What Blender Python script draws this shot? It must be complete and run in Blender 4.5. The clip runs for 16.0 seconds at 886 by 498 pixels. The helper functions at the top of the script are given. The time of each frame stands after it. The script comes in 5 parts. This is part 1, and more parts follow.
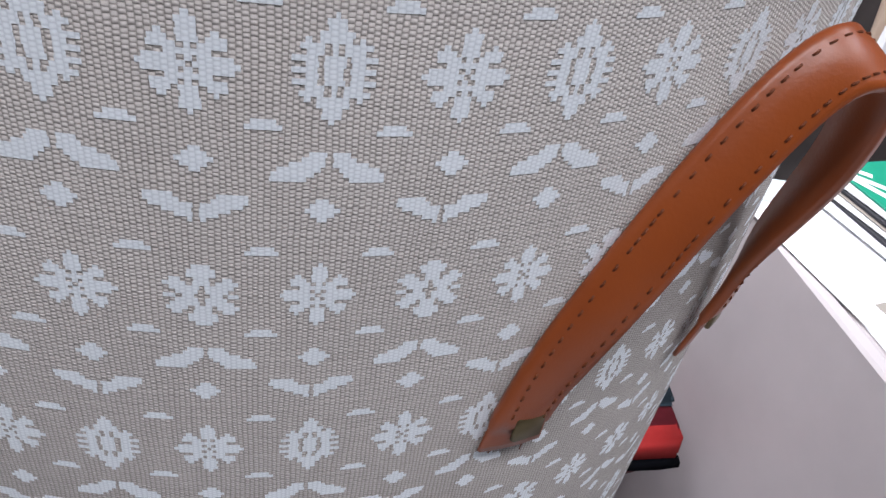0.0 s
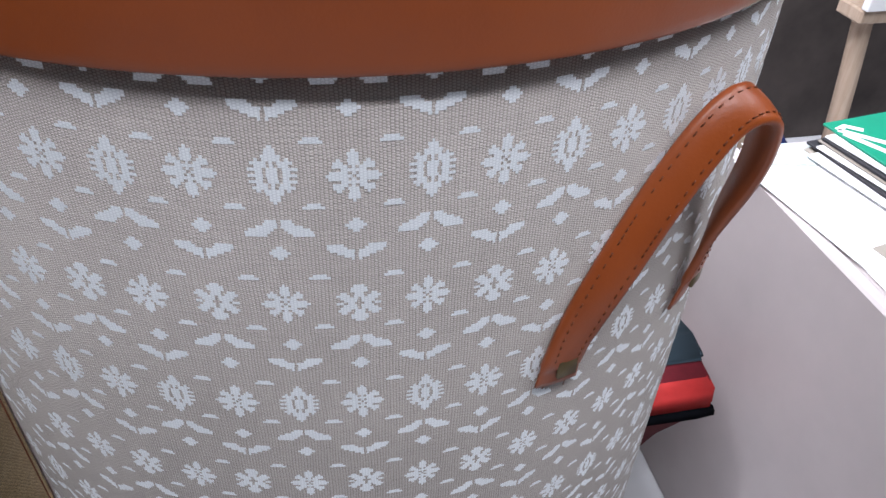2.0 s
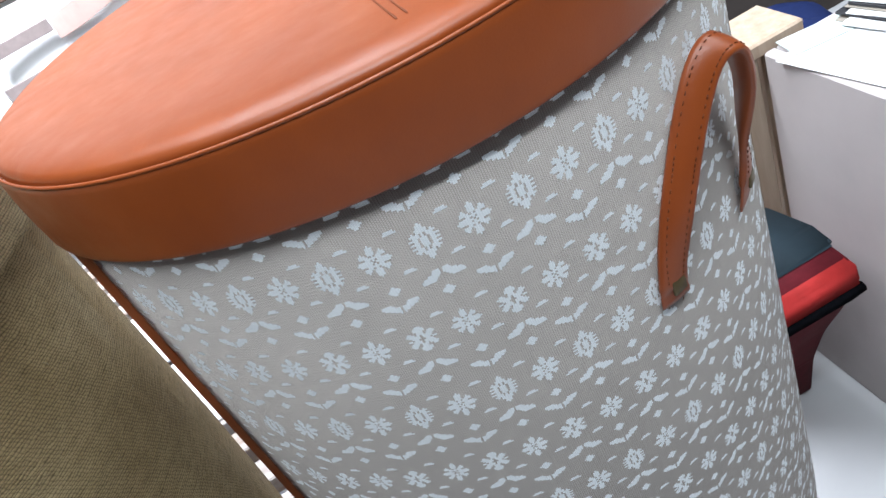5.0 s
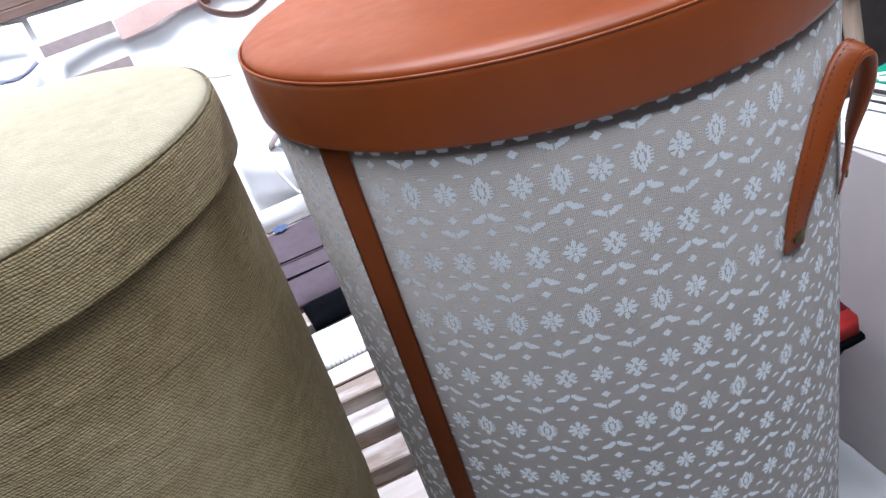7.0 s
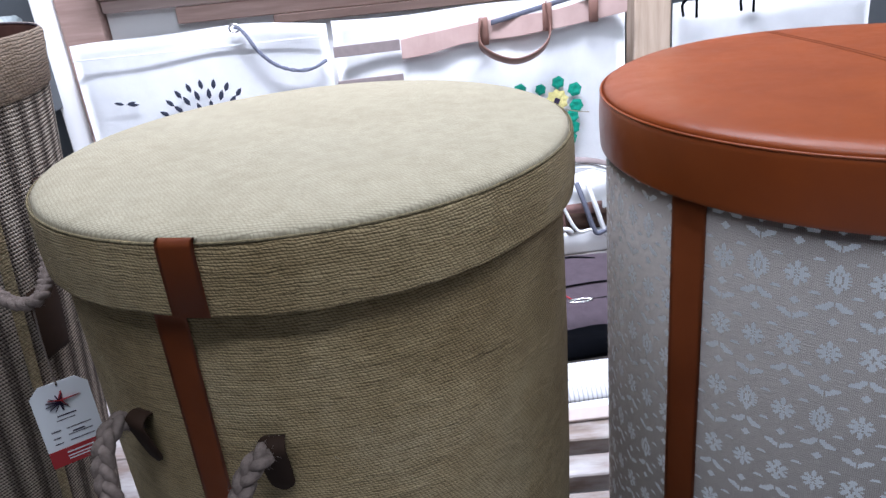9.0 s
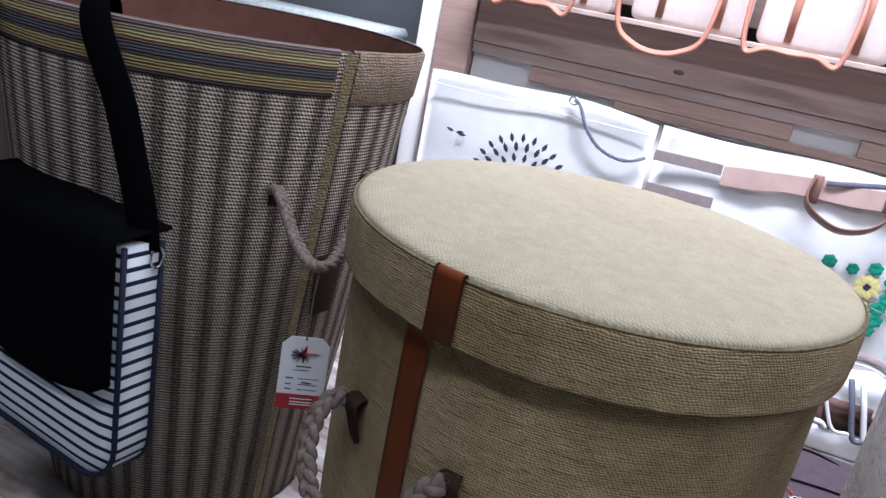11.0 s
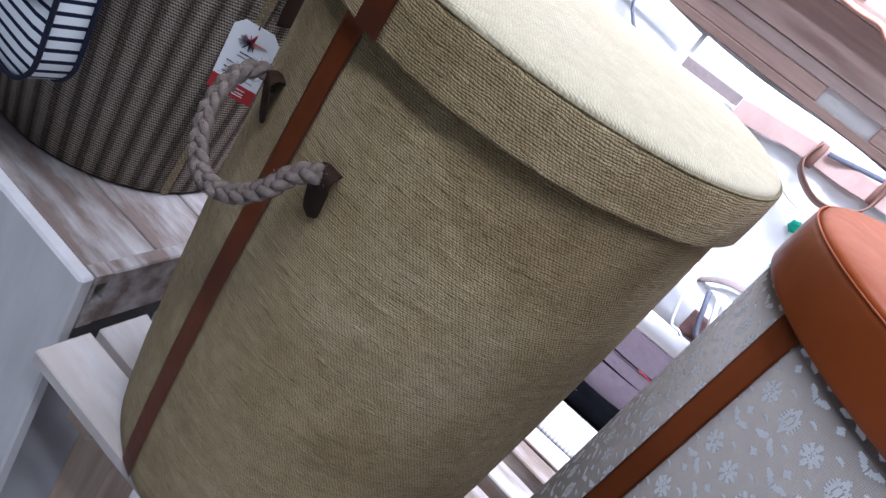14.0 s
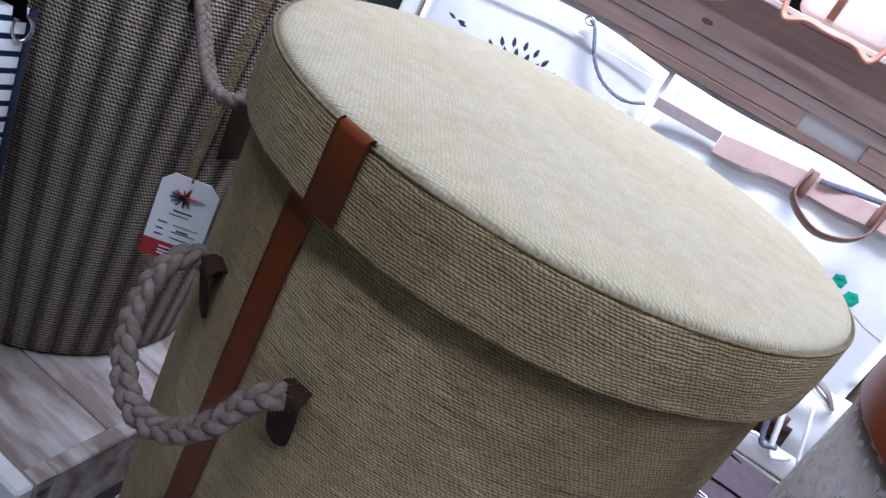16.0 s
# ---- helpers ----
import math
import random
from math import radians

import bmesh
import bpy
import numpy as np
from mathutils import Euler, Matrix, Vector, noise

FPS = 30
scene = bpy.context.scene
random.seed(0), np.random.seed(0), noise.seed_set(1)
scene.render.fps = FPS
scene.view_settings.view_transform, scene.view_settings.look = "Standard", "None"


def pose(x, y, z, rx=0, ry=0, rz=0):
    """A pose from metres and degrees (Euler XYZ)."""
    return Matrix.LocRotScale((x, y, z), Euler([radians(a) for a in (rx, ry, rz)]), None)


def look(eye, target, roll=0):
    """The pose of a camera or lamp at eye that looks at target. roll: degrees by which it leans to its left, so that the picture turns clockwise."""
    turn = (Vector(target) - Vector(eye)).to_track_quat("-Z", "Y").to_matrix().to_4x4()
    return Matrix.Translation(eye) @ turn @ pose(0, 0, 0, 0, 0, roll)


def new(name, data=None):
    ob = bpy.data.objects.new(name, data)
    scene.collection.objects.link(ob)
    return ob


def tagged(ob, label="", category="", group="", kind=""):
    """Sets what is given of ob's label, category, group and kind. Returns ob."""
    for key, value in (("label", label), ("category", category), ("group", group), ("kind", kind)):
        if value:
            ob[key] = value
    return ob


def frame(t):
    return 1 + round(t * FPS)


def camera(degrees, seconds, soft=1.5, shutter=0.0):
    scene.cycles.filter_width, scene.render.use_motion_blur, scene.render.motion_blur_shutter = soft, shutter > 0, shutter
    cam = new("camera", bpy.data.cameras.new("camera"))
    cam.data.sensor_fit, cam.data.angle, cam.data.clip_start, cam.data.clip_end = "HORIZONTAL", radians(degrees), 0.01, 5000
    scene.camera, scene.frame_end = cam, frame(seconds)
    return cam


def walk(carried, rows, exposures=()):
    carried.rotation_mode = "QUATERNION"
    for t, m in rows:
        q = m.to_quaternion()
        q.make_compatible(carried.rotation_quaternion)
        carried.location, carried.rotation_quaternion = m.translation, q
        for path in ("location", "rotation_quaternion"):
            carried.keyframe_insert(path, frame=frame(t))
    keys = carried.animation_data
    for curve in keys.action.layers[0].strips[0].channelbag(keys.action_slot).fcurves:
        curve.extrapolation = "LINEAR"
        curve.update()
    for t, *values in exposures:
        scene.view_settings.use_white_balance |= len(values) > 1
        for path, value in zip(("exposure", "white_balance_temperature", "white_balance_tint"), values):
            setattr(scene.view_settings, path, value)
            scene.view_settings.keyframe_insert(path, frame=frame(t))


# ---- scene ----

cam = camera(61.1, 16.0)
# t, x, y, z, yaw, pitch, roll
PATH = [
    (0.0, -0.0018, -0.3124, 0.9848, -16.36, -37.66, 10.89),
    (0.5, -0.0035, -0.3243, 0.9950, -16.38, -37.66, 10.10),
    (1.0, -0.0130, -0.3395, 1.0111, -15.30, -38.02, 8.59),
    (1.5, -0.0226, -0.3594, 1.0265, -14.03, -38.40, 4.59),
    (2.0, -0.0308, -0.3755, 1.0447, -13.82, -38.63, 2.61),
    (2.5, -0.0355, -0.3898, 1.0614, -10.89, -38.36, -3.08),
    (3.0, -0.0384, -0.4051, 1.0779, -8.23, -36.44, -9.67),
    (3.2, -0.0375, -0.4111, 1.0828, -6.37, -36.01, -13.38),
    (5.3, -0.0577, -0.4623, 1.0992, -5.30, -34.37, -28.75),
    (5.5, -0.0744, -0.4698, 1.1016, -7.30, -34.92, -27.70),
    (6.0, -0.1214, -0.4972, 1.1107, -9.44, -34.40, -25.36),
    (6.5, -0.1693, -0.5171, 1.1160, -10.01, -32.08, -20.79),
    (7.0, -0.2111, -0.5218, 1.1210, -10.39, -30.52, -17.80),
    (7.5, -0.2409, -0.5281, 1.1211, -8.57, -28.98, -15.68),
    (8.0, -0.2719, -0.5307, 1.1227, -6.31, -27.34, -12.17),
    (8.5, -0.3028, -0.5394, 1.1252, -2.45, -25.78, -8.95),
    (9.0, -0.3241, -0.5388, 1.1347, 1.35, -23.39, -6.01),
    (9.5, -0.3378, -0.5407, 1.1445, 9.02, -22.38, -3.36),
    (10.0, -0.3513, -0.5437, 1.1521, 14.96, -18.87, -0.27),
    (12.3, -0.2740, -0.5807, 1.1375, 24.59, -22.66, 24.17),
    (12.5, -0.2699, -0.5774, 1.1352, 24.22, -24.76, 24.66),
    (13.0, -0.2555, -0.5755, 1.1194, 22.99, -27.79, 24.77),
    (13.5, -0.2473, -0.5669, 1.0993, 18.20, -28.20, 30.29),
    (14.0, -0.2424, -0.5562, 1.0919, 16.24, -28.03, 36.20),
    (14.5, -0.2468, -0.5334, 1.0827, 18.97, -25.87, 38.89),
    (15.0, -0.2711, -0.5259, 1.0895, 19.04, -23.10, 35.69),
    (15.5, -0.2967, -0.4901, 1.0975, 18.05, -22.91, 32.28),
    (16.0, -0.3310, -0.4499, 1.1057, 16.60, -24.59, 28.44),
]


def eye(x, y, z, yaw, pitch, roll):
    return pose(x, y, z, 0, 0, yaw) @ pose(0, 0, 0, 90 + pitch, 0, 0) @ pose(0, 0, 0, 0, 0, roll)


walk(cam, [(t, eye(*row)) for t, *row in PATH], [
    (0.0, 0.33, 6500, 12), (2.0, 0.46, 6500, 12), (3.2, 0.58, 6450, 9), (5.3, 0.50, 6300, 3), (6.0, 0.44, 6200, 4), (7.0, 0.24, 6100, 9), (8.5, -0.12, 5950, 10), (9.2, -0.22, 5950, 11),
    (10.0, -0.32, 6080, 14), (12.5, -0.16, 6080, 12), (14.0, 0.25, 5850, 13), (15.0, 0.15, 5780, 11), (16.0, -0.20, 5700, 13)])

# ---- world and lamps ----
world = bpy.data.worlds.new("world")
scene.world = world
world.use_nodes = True
world.node_tree.nodes["Background"].inputs[0].default_value = (0.75, 0.85, 1.0, 1)
world.node_tree.nodes["Background"].inputs[1].default_value = 0.25


def ceiling_lamp(x, y, z, sx, sy, watts, colour=(1, 0.97, 0.93)):
    data = bpy.data.lights.new("ceiling_lamp", "AREA")
    data.shape, data.size, data.size_y, data.energy, data.color = "RECTANGLE", sx, sy, watts, colour
    ob = new("ceiling_lamp", data)
    ob.location = (x, y, z)
    return ob


COOL = (0.89, 0.925, 1.0)
ceiling_lamp(-0.30, 0.25, 2.8, 1.6, 0.4, 26, COOL)
ceiling_lamp(-0.2, -1.0, 2.8, 1.8, 0.15, 39, COOL)
ceiling_lamp(1.5, -0.3, 2.8, 0.5, 1.6, 28, COOL)
# added fill with no known fixture: brightens the totes and rack, spread kept narrow
wash = ceiling_lamp(-0.45, 0.70, 2.5, 1.5, 0.2, 52, (0.90, 0.90, 1.0))
wash.data.spread = radians(112)
wash.matrix_basis = look((-0.45, 0.70, 2.5), (-0.45, 1.33, 0.8))

# ---- materials ----
MATS = {}


class Nodes:
    """A node material with short ways to add and wire nodes."""

    def __init__(self, name, rough=0.8, metal=0.0, spec=0.4):
        self.mat = bpy.data.materials.new(name)
        self.mat.use_nodes = True
        self.tree = self.mat.node_tree
        self.bsdf = self.tree.nodes["Principled BSDF"]
        self.bsdf.inputs["Roughness"].default_value = rough
        self.bsdf.inputs["Metallic"].default_value = metal
        self.bsdf.inputs["Specular IOR Level"].default_value = spec

    def add(self, kind, **values):
        node = self.tree.nodes.new(kind)
        for key, value in values.items():
            node.inputs[key].default_value = value
        return node

    def wire(self, a, b):
        self.tree.links.new(a, b)

    def coords(self, which="Object"):
        return self.add("ShaderNodeTexCoord").outputs[which]

    def math(self, op, a, b=0.0):
        node = self.tree.nodes.new("ShaderNodeMath")
        node.operation = op
        for socket, value in zip(node.inputs, (a, b)):
            if isinstance(value, (int, float)):
                socket.default_value = value
            else:
                self.wire(value, socket)
        return node.outputs[0]

    def noise(self, vec, scale, detail=4.0, rough=0.6, stretch=None):
        if stretch:
            m = self.add("ShaderNodeMapping")
            m.inputs["Scale"].default_value = stretch
            self.wire(vec, m.inputs["Vector"])
            vec = m.outputs[0]
        node = self.add("ShaderNodeTexNoise", Scale=scale, Detail=detail, Roughness=rough)
        self.wire(vec, node.inputs["Vector"])
        return node.outputs["Fac"]

    def ramp(self, fac, stops):
        node = self.tree.nodes.new("ShaderNodeValToRGB")
        elements = node.color_ramp.elements
        while len(elements) < len(stops):
            elements.new(0.5)
        for e, (at, colour) in zip(elements, stops):
            e.position, e.color = at, (*colour, 1)
        self.wire(fac, node.inputs[0])
        return node.outputs[0]

    def mix(self, fac, a, b, blend="MIX"):
        node = self.tree.nodes.new("ShaderNodeMix")
        node.data_type, node.blend_type = "RGBA", blend
        for socket, value in ((node.inputs[0], fac), (node.inputs[6], a), (node.inputs[7], b)):
            if isinstance(value, (int, float)):
                socket.default_value = value
            elif isinstance(value, tuple):
                socket.default_value = (*value, 1)
            else:
                self.wire(value, socket)
        return node.outputs[2]

    def bump(self, height, strength, distance, under=None):
        node = self.add("ShaderNodeBump", Strength=strength, Distance=distance)
        self.wire(height, node.inputs["Height"])
        if under is not None:
            self.wire(under, node.inputs["Normal"])
        return node.outputs[0]

    def fuzzy(self, weight):
        self.bsdf.inputs["Sheen Weight"].default_value = weight
        self.bsdf.inputs["Sheen Roughness"].default_value = 0.45

    def done(self, colour=None, normal=None, rough=None):
        if isinstance(colour, tuple):
            self.bsdf.inputs["Base Color"].default_value = (*colour, 1)
        elif colour is not None:
            self.wire(colour, self.bsdf.inputs["Base Color"])
        if normal is not None:
            self.wire(normal, self.bsdf.inputs["Normal"])
        if rough is not None:
            self.wire(rough, self.bsdf.inputs["Roughness"])
        return self.mat


def split_uv(n):
    sep = n.add("ShaderNodeSeparateXYZ")
    n.wire(n.coords("UV"), sep.inputs[0])
    return sep.outputs[0], sep.outputs[1]


def canvas(name, colour, shade, pitch, thread=0.35, relief=0.5):
    """Plain-woven cloth; its UV map is in metres."""
    n = Nodes(name, rough=0.9, spec=0.2)
    u, v = split_uv(n)
    uv = n.coords("UV")
    uu = n.math("ADD", u, n.math("MULTIPLY", n.noise(uv, 120, 2, 0.5, (1, 0.3, 1)), pitch * 1.5))
    vv = n.math("ADD", v, n.math("MULTIPLY", n.noise(uv, 150, 2, 0.5, (0.5, 1, 1)), pitch * 1.3))
    a = n.math("SINE", n.math("MULTIPLY", uu, math.tau / (2 * pitch)))
    odd = n.math("MULTIPLY", n.math("GREATER_THAN", a, 0.0), math.pi / 2)
    b = n.math("SINE", n.math("ADD", n.math("MULTIPLY", vv, math.tau / (1.66 * pitch)), odd))
    weave = n.math("MULTIPLY", a, b)
    gap = n.math("MULTIPLY", n.math("POWER", n.math("ABSOLUTE", a), 0.55), n.math("POWER", n.math("ABSOLUTE", b), 0.8))
    slub = n.noise(uv, 60, 3, 0.6, (1, 18, 1))
    slub2 = n.noise(uv, 60, 3, 0.6, (18, 1, 1))
    stain = n.noise(uv, 14, 4)
    height = n.math("ADD", n.math("ADD", n.math("MULTIPLY", weave, 0.35), n.math("MULTIPLY", gap, 0.8)),
                    n.math("MULTIPLY", n.math("ADD", slub, slub2), 0.5))
    tone = n.math("ADD", n.math("MULTIPLY", gap, 0.8), n.math("MULTIPLY", n.math("ADD", slub, slub2), thread))
    col = n.mix(n.math("MULTIPLY", tone, 1.0), shade, colour)
    col = n.mix(0.25, col, n.ramp(stain, [(0.3, (0.6, 0.6, 0.6)), (0.7, (1, 1, 1))]), "MULTIPLY")
    return n.done(col, n.bump(height, relief, pitch * 0.5))


def jute(name, colour, shade, pitch=0.0018, soft=0.0):
    """Jute twill: rows of short slanting grains with dark gaps, slubs and soft creases; its UV map is in metres."""
    n = Nodes(name, rough=0.9, spec=0.15)
    n.fuzzy(0.06)
    u, v = split_uv(n)
    uv = n.coords("UV")
    drift = n.math("MULTIPLY", n.noise(uv, 8, 3), 0.007)
    thread = n.math("MULTIPLY", n.noise(uv, 230, 2, 0.5, (0.35, 1, 1)), pitch * 1.7)
    row = n.math("DIVIDE", n.math("ADD", n.math("ADD", v, drift), thread), pitch)
    across = n.math("SINE", n.math("MULTIPLY", n.math("FRACT", row), math.pi))
    ragged = n.math("MULTIPLY", n.noise(uv, 260, 2, 0.5), 1.3)
    step = n.math("ADD", n.math("ADD", n.math("DIVIDE", u, pitch * 1.55), n.math("MULTIPLY", n.math("FLOOR", row), 0.40)), ragged)
    step = n.math("ADD", step, n.math("MULTIPLY", n.math("FRACT", row), 0.40))
    along = n.math("POWER", n.math("SINE", n.math("MULTIPLY", n.math("FRACT", step), math.pi)), 0.6)
    patchy = n.math("MULTIPLY", n.noise(uv, 18, 3), 0.75)
    grain = n.math("MULTIPLY", n.math("POWER", across, 0.7), n.math("ADD", n.math("MULTIPLY", along, n.math("ADD", patchy, 0.30)), 0.32))
    slub = n.noise(uv, 90, 5, 0.72, (1, 4, 1))
    fluff = n.noise(uv, 520, 3, 0.7)
    height = n.math("ADD", grain, n.math("ADD", n.math("MULTIPLY", slub, 0.5), n.math("MULTIPLY", fluff, 0.35)))
    # soft evens the grain and lifts its tone, for the brightly lit lid top
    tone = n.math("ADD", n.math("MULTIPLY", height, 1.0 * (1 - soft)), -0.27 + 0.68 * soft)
    col = n.mix(tone, shade, colour)
    stain = n.noise(uv, 7, 5)
    col = n.mix(0.70 - 2.2 * soft, col, n.ramp(stain, [(0.32, (0.52, 0.44, 0.30)), (0.50, (0.84, 0.79, 0.68)), (0.68, (1, 1, 1))]), "MULTIPLY")
    col = n.mix(0.5 - soft, col, n.ramp(n.noise(uv, 70, 4, 0.7), [(0.34, (0.70, 0.66, 0.56)), (0.62, (1.10, 1.08, 1.04))]), "MULTIPLY")
    yarn = n.noise(uv, 26, 4, 0.6, (0.3, 9, 1))
    col = n.mix(0.35 - 1.2 * soft, col, n.ramp(yarn, [(0.3, (0.72, 0.68, 0.6)), (0.62, (1.08, 1.08, 1.05))]), "MULTIPLY")
    crease = n.noise(uv, 13, 3, 0.5, (1.0, 1.5, 1))
    tuck = n.ramp(n.noise(uv, 38, 3, 0.55, (0.55, 1.7, 1)), [(0.56, (0, 0, 0)), (0.72, (1, 1, 1))])
    fine = n.bump(height, 0.8 * (1 - 2.6 * soft), pitch * 0.45)
    return n.done(col, n.bump(tuck, 0.5 - 1.8 * soft, 0.0026, n.bump(crease, 0.40 - 0.9 * soft, 0.010, fine)))


def leather(name, colour, dark, rough=0.46, grain=900, spec=0.36):
    n = Nodes(name, rough=rough, spec=spec)
    co = n.coords()
    cloud = n.noise(co, 12, 5, 0.6)
    pores = n.noise(co, grain, 3, 0.6)
    wear = n.noise(co, 60, 4, 0.7)
    col = n.mix(n.ramp(cloud, [(0.3, (0, 0, 0)), (0.7, (1, 1, 1))]), dark, colour)
    r = n.math("ADD", n.math("MULTIPLY", wear, 0.25), rough - 0.12)
    waves = n.bump(n.noise(co, 22, 2), 0.12, 0.01)
    return n.done(col, n.bump(pores, 0.12, 0.0006, waves), r)


def wood(name, light, dark, along="X", rough=0.7, white=0.0, spread=0.12):
    """Planed pine; white: how much of a worn white wash lies on it."""
    n = Nodes(name, rough=rough, spec=0.3)
    co = n.coords()
    info = n.add("ShaderNodeObjectInfo")
    shift = n.add("ShaderNodeVectorMath")
    shift.operation = "ADD"
    n.wire(co, shift.inputs[0])
    n.wire(n.math("MULTIPLY", info.outputs["Random"], 7.0), shift.inputs[1])
    co = shift.outputs[0]
    s = {"X": (1.5, 22, 22), "Y": (22, 1.5, 22), "Z": (22, 22, 1.5)}[along]
    grain = n.noise(co, 3.2, 6, 0.65, s)
    fine = n.noise(co, 14, 4, 0.7, s)
    col = n.mix(n.ramp(grain, [(0.35, (0, 0, 0)), (0.65, (1, 1, 1))]), dark, light)
    if white:
        wash = n.ramp(n.noise(co, 6, 5, 0.6, tuple(math.sqrt(k) for k in s)), [(0.25, (1 - white * 0.2,) * 3), (0.6, (white * 0.75,) * 3)])
        col = n.mix(wash, col, (0.66, 0.66, 0.67))
    col = n.mix(spread * 2, col, n.ramp(info.outputs["Random"], [(0, (0.55, 0.52, 0.5)), (1, (1, 1, 1))]), "MULTIPLY")
    return n.done(col, n.bump(n.math("ADD", grain, n.math("MULTIPLY", fine, 0.6)), 0.25, 0.002))


def plain(name, colour, rough=0.7, spec=0.3, vary=0.12, scale=30, bump=0.0, metal=0.0):
    n = Nodes(name, rough=rough, metal=metal, spec=spec)
    co = n.coords()
    f = n.noise(co, scale, 5)
    low = tuple(c * (1 - vary * 2) for c in colour)
    col = n.mix(n.ramp(f, [(0.3, (0, 0, 0)), (0.7, (1, 1, 1))]), low, colour)
    return n.done(col, n.bump(n.noise(co, scale * 12, 3), bump, 0.001) if bump else None)


M_GREY = canvas("grey_canvas", (0.500, 0.456, 0.428), (0.095, 0.080, 0.070), 0.00108, relief=0.6)
M_PRINT = canvas("white_print_on_canvas", (0.94, 0.97, 1.0), (0.62, 0.645, 0.68), 0.00108, 0.32, relief=0.10)
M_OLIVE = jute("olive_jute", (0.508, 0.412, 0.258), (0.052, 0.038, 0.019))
# same jute, paler: the stronger light on the lid top is in this colour
M_OLIVE_LIT = jute("olive_jute_lit", (0.475, 0.432, 0.325), (0.235, 0.208, 0.148), 0.0018, 0.25)
M_TAN = leather("tan_leather", (0.305, 0.066, 0.012), (0.23, 0.047, 0.009), rough=0.37, spec=0.46)
M_OLIVE_CORD = plain("olive_piping", (0.25, 0.205, 0.120), 0.9, 0.1, 0.3, 300, 0.6)
M_STRAP = leather("tan_strap", (0.30, 0.074, 0.020), (0.22, 0.051, 0.014), 0.5)
M_DARKTAB = leather("dark_brown_leather", (0.042, 0.024, 0.016), (0.020, 0.012, 0.009), 0.75, spec=0.08)
M_THREAD = plain("brown_thread", (0.15, 0.04, 0.014), 0.8)
M_ROPE = plain("jute_rope", (0.26, 0.208, 0.183), 0.95, 0.1, 0.24, 160, 0.8)
M_SLAT = wood("whitewashed_slat", (0.44, 0.335, 0.27), (0.30, 0.22, 0.17), "X", white=0.6)
M_CRATE = wood("whitewashed_board", (0.50, 0.49, 0.51), (0.40, 0.385, 0.40), "Z", white=0.75, spread=0.03)

M_SLAT_BARE = wood("bare_pine_slat", (0.27, 0.20, 0.16), (0.18, 0.13, 0.10), "X", white=0.12)
# brownish worn boards, made darker still: the basket's shade is in the colour
M_CRATE_TOP = wood("worn_shaded_crate_top", (0.235, 0.170, 0.142), (0.155, 0.108, 0.088), "X", white=0.10, spread=0.2)
M_KNOT = plain("grey_knot", (0.27, 0.26, 0.27), 0.8, 0.2, 0.3, 120)
M_PAINTED = plain("grey_painted_board", (0.48, 0.44, 0.44), 0.5, 0.35, 0.06, 7, 0.1)
M_PLANK = wood("brown_pallet_plank", (0.50, 0.35, 0.30), (0.37, 0.25, 0.215), "X")
M_POST = wood("pale_pine", (0.54, 0.43, 0.335), (0.43, 0.325, 0.24), "Z")
M_FLOOR = plain("pale_floor", (0.55, 0.56, 0.58), 0.35, 0.4, 0.05, 4)
M_WALL = plain("grey_wall", (0.12, 0.13, 0.14), 0.9, 0.2, 0.06, 3)
M_WHITE = canvas("white_tote_canvas", (0.78, 0.79, 0.80), (0.62, 0.63, 0.65), 0.0014)

# ---- building helpers ----


def mesh_from(name, bm, material, smooth=True):
    me = bpy.data.meshes.new(name)
    bm.to_mesh(me)
    bm.free()
    me.materials.append(material)
    if smooth:
        me.polygons.foreach_set("use_smooth", [True] * len(me.polygons))
    return me


def part(name, bm, material, parent, label="", smooth=True):
    ob = new(name, mesh_from(name, bm, material, smooth))
    ob.parent = parent
    if label:
        ob["label"] = label
    return ob


def thing(name, at, label, category, group="", turn=0.0):
    ob = new(name)
    ob.empty_display_size = 0.05
    ob.matrix_basis = pose(*at, 0, 0, turn)
    return tagged(ob, label, category, group)


def single(name, bm, material, label, category, at=(0, 0, 0), group="", kind="", smooth=True):
    ob = new(name, mesh_from(name, bm, material, smooth))
    ob.location = at
    return tagged(ob, label, category, group, kind)


def box(x0, x1, y0, y1, z0, z1, bevel=0.002, bm=None, segments=1):
    bm = bm or bmesh.new()
    made = bmesh.ops.create_cube(bm, size=1.0)["verts"]
    for v in made:
        v.co = Vector((x0 if v.co.x < 0 else x1, y0 if v.co.y < 0 else y1, z0 if v.co.z < 0 else z1))
    if bevel:
        edges = list({e for v in made for e in v.link_edges})
        bmesh.ops.bevel(bm, geom=edges, offset=bevel, segments=segments, affect="EDGES")
    return bm


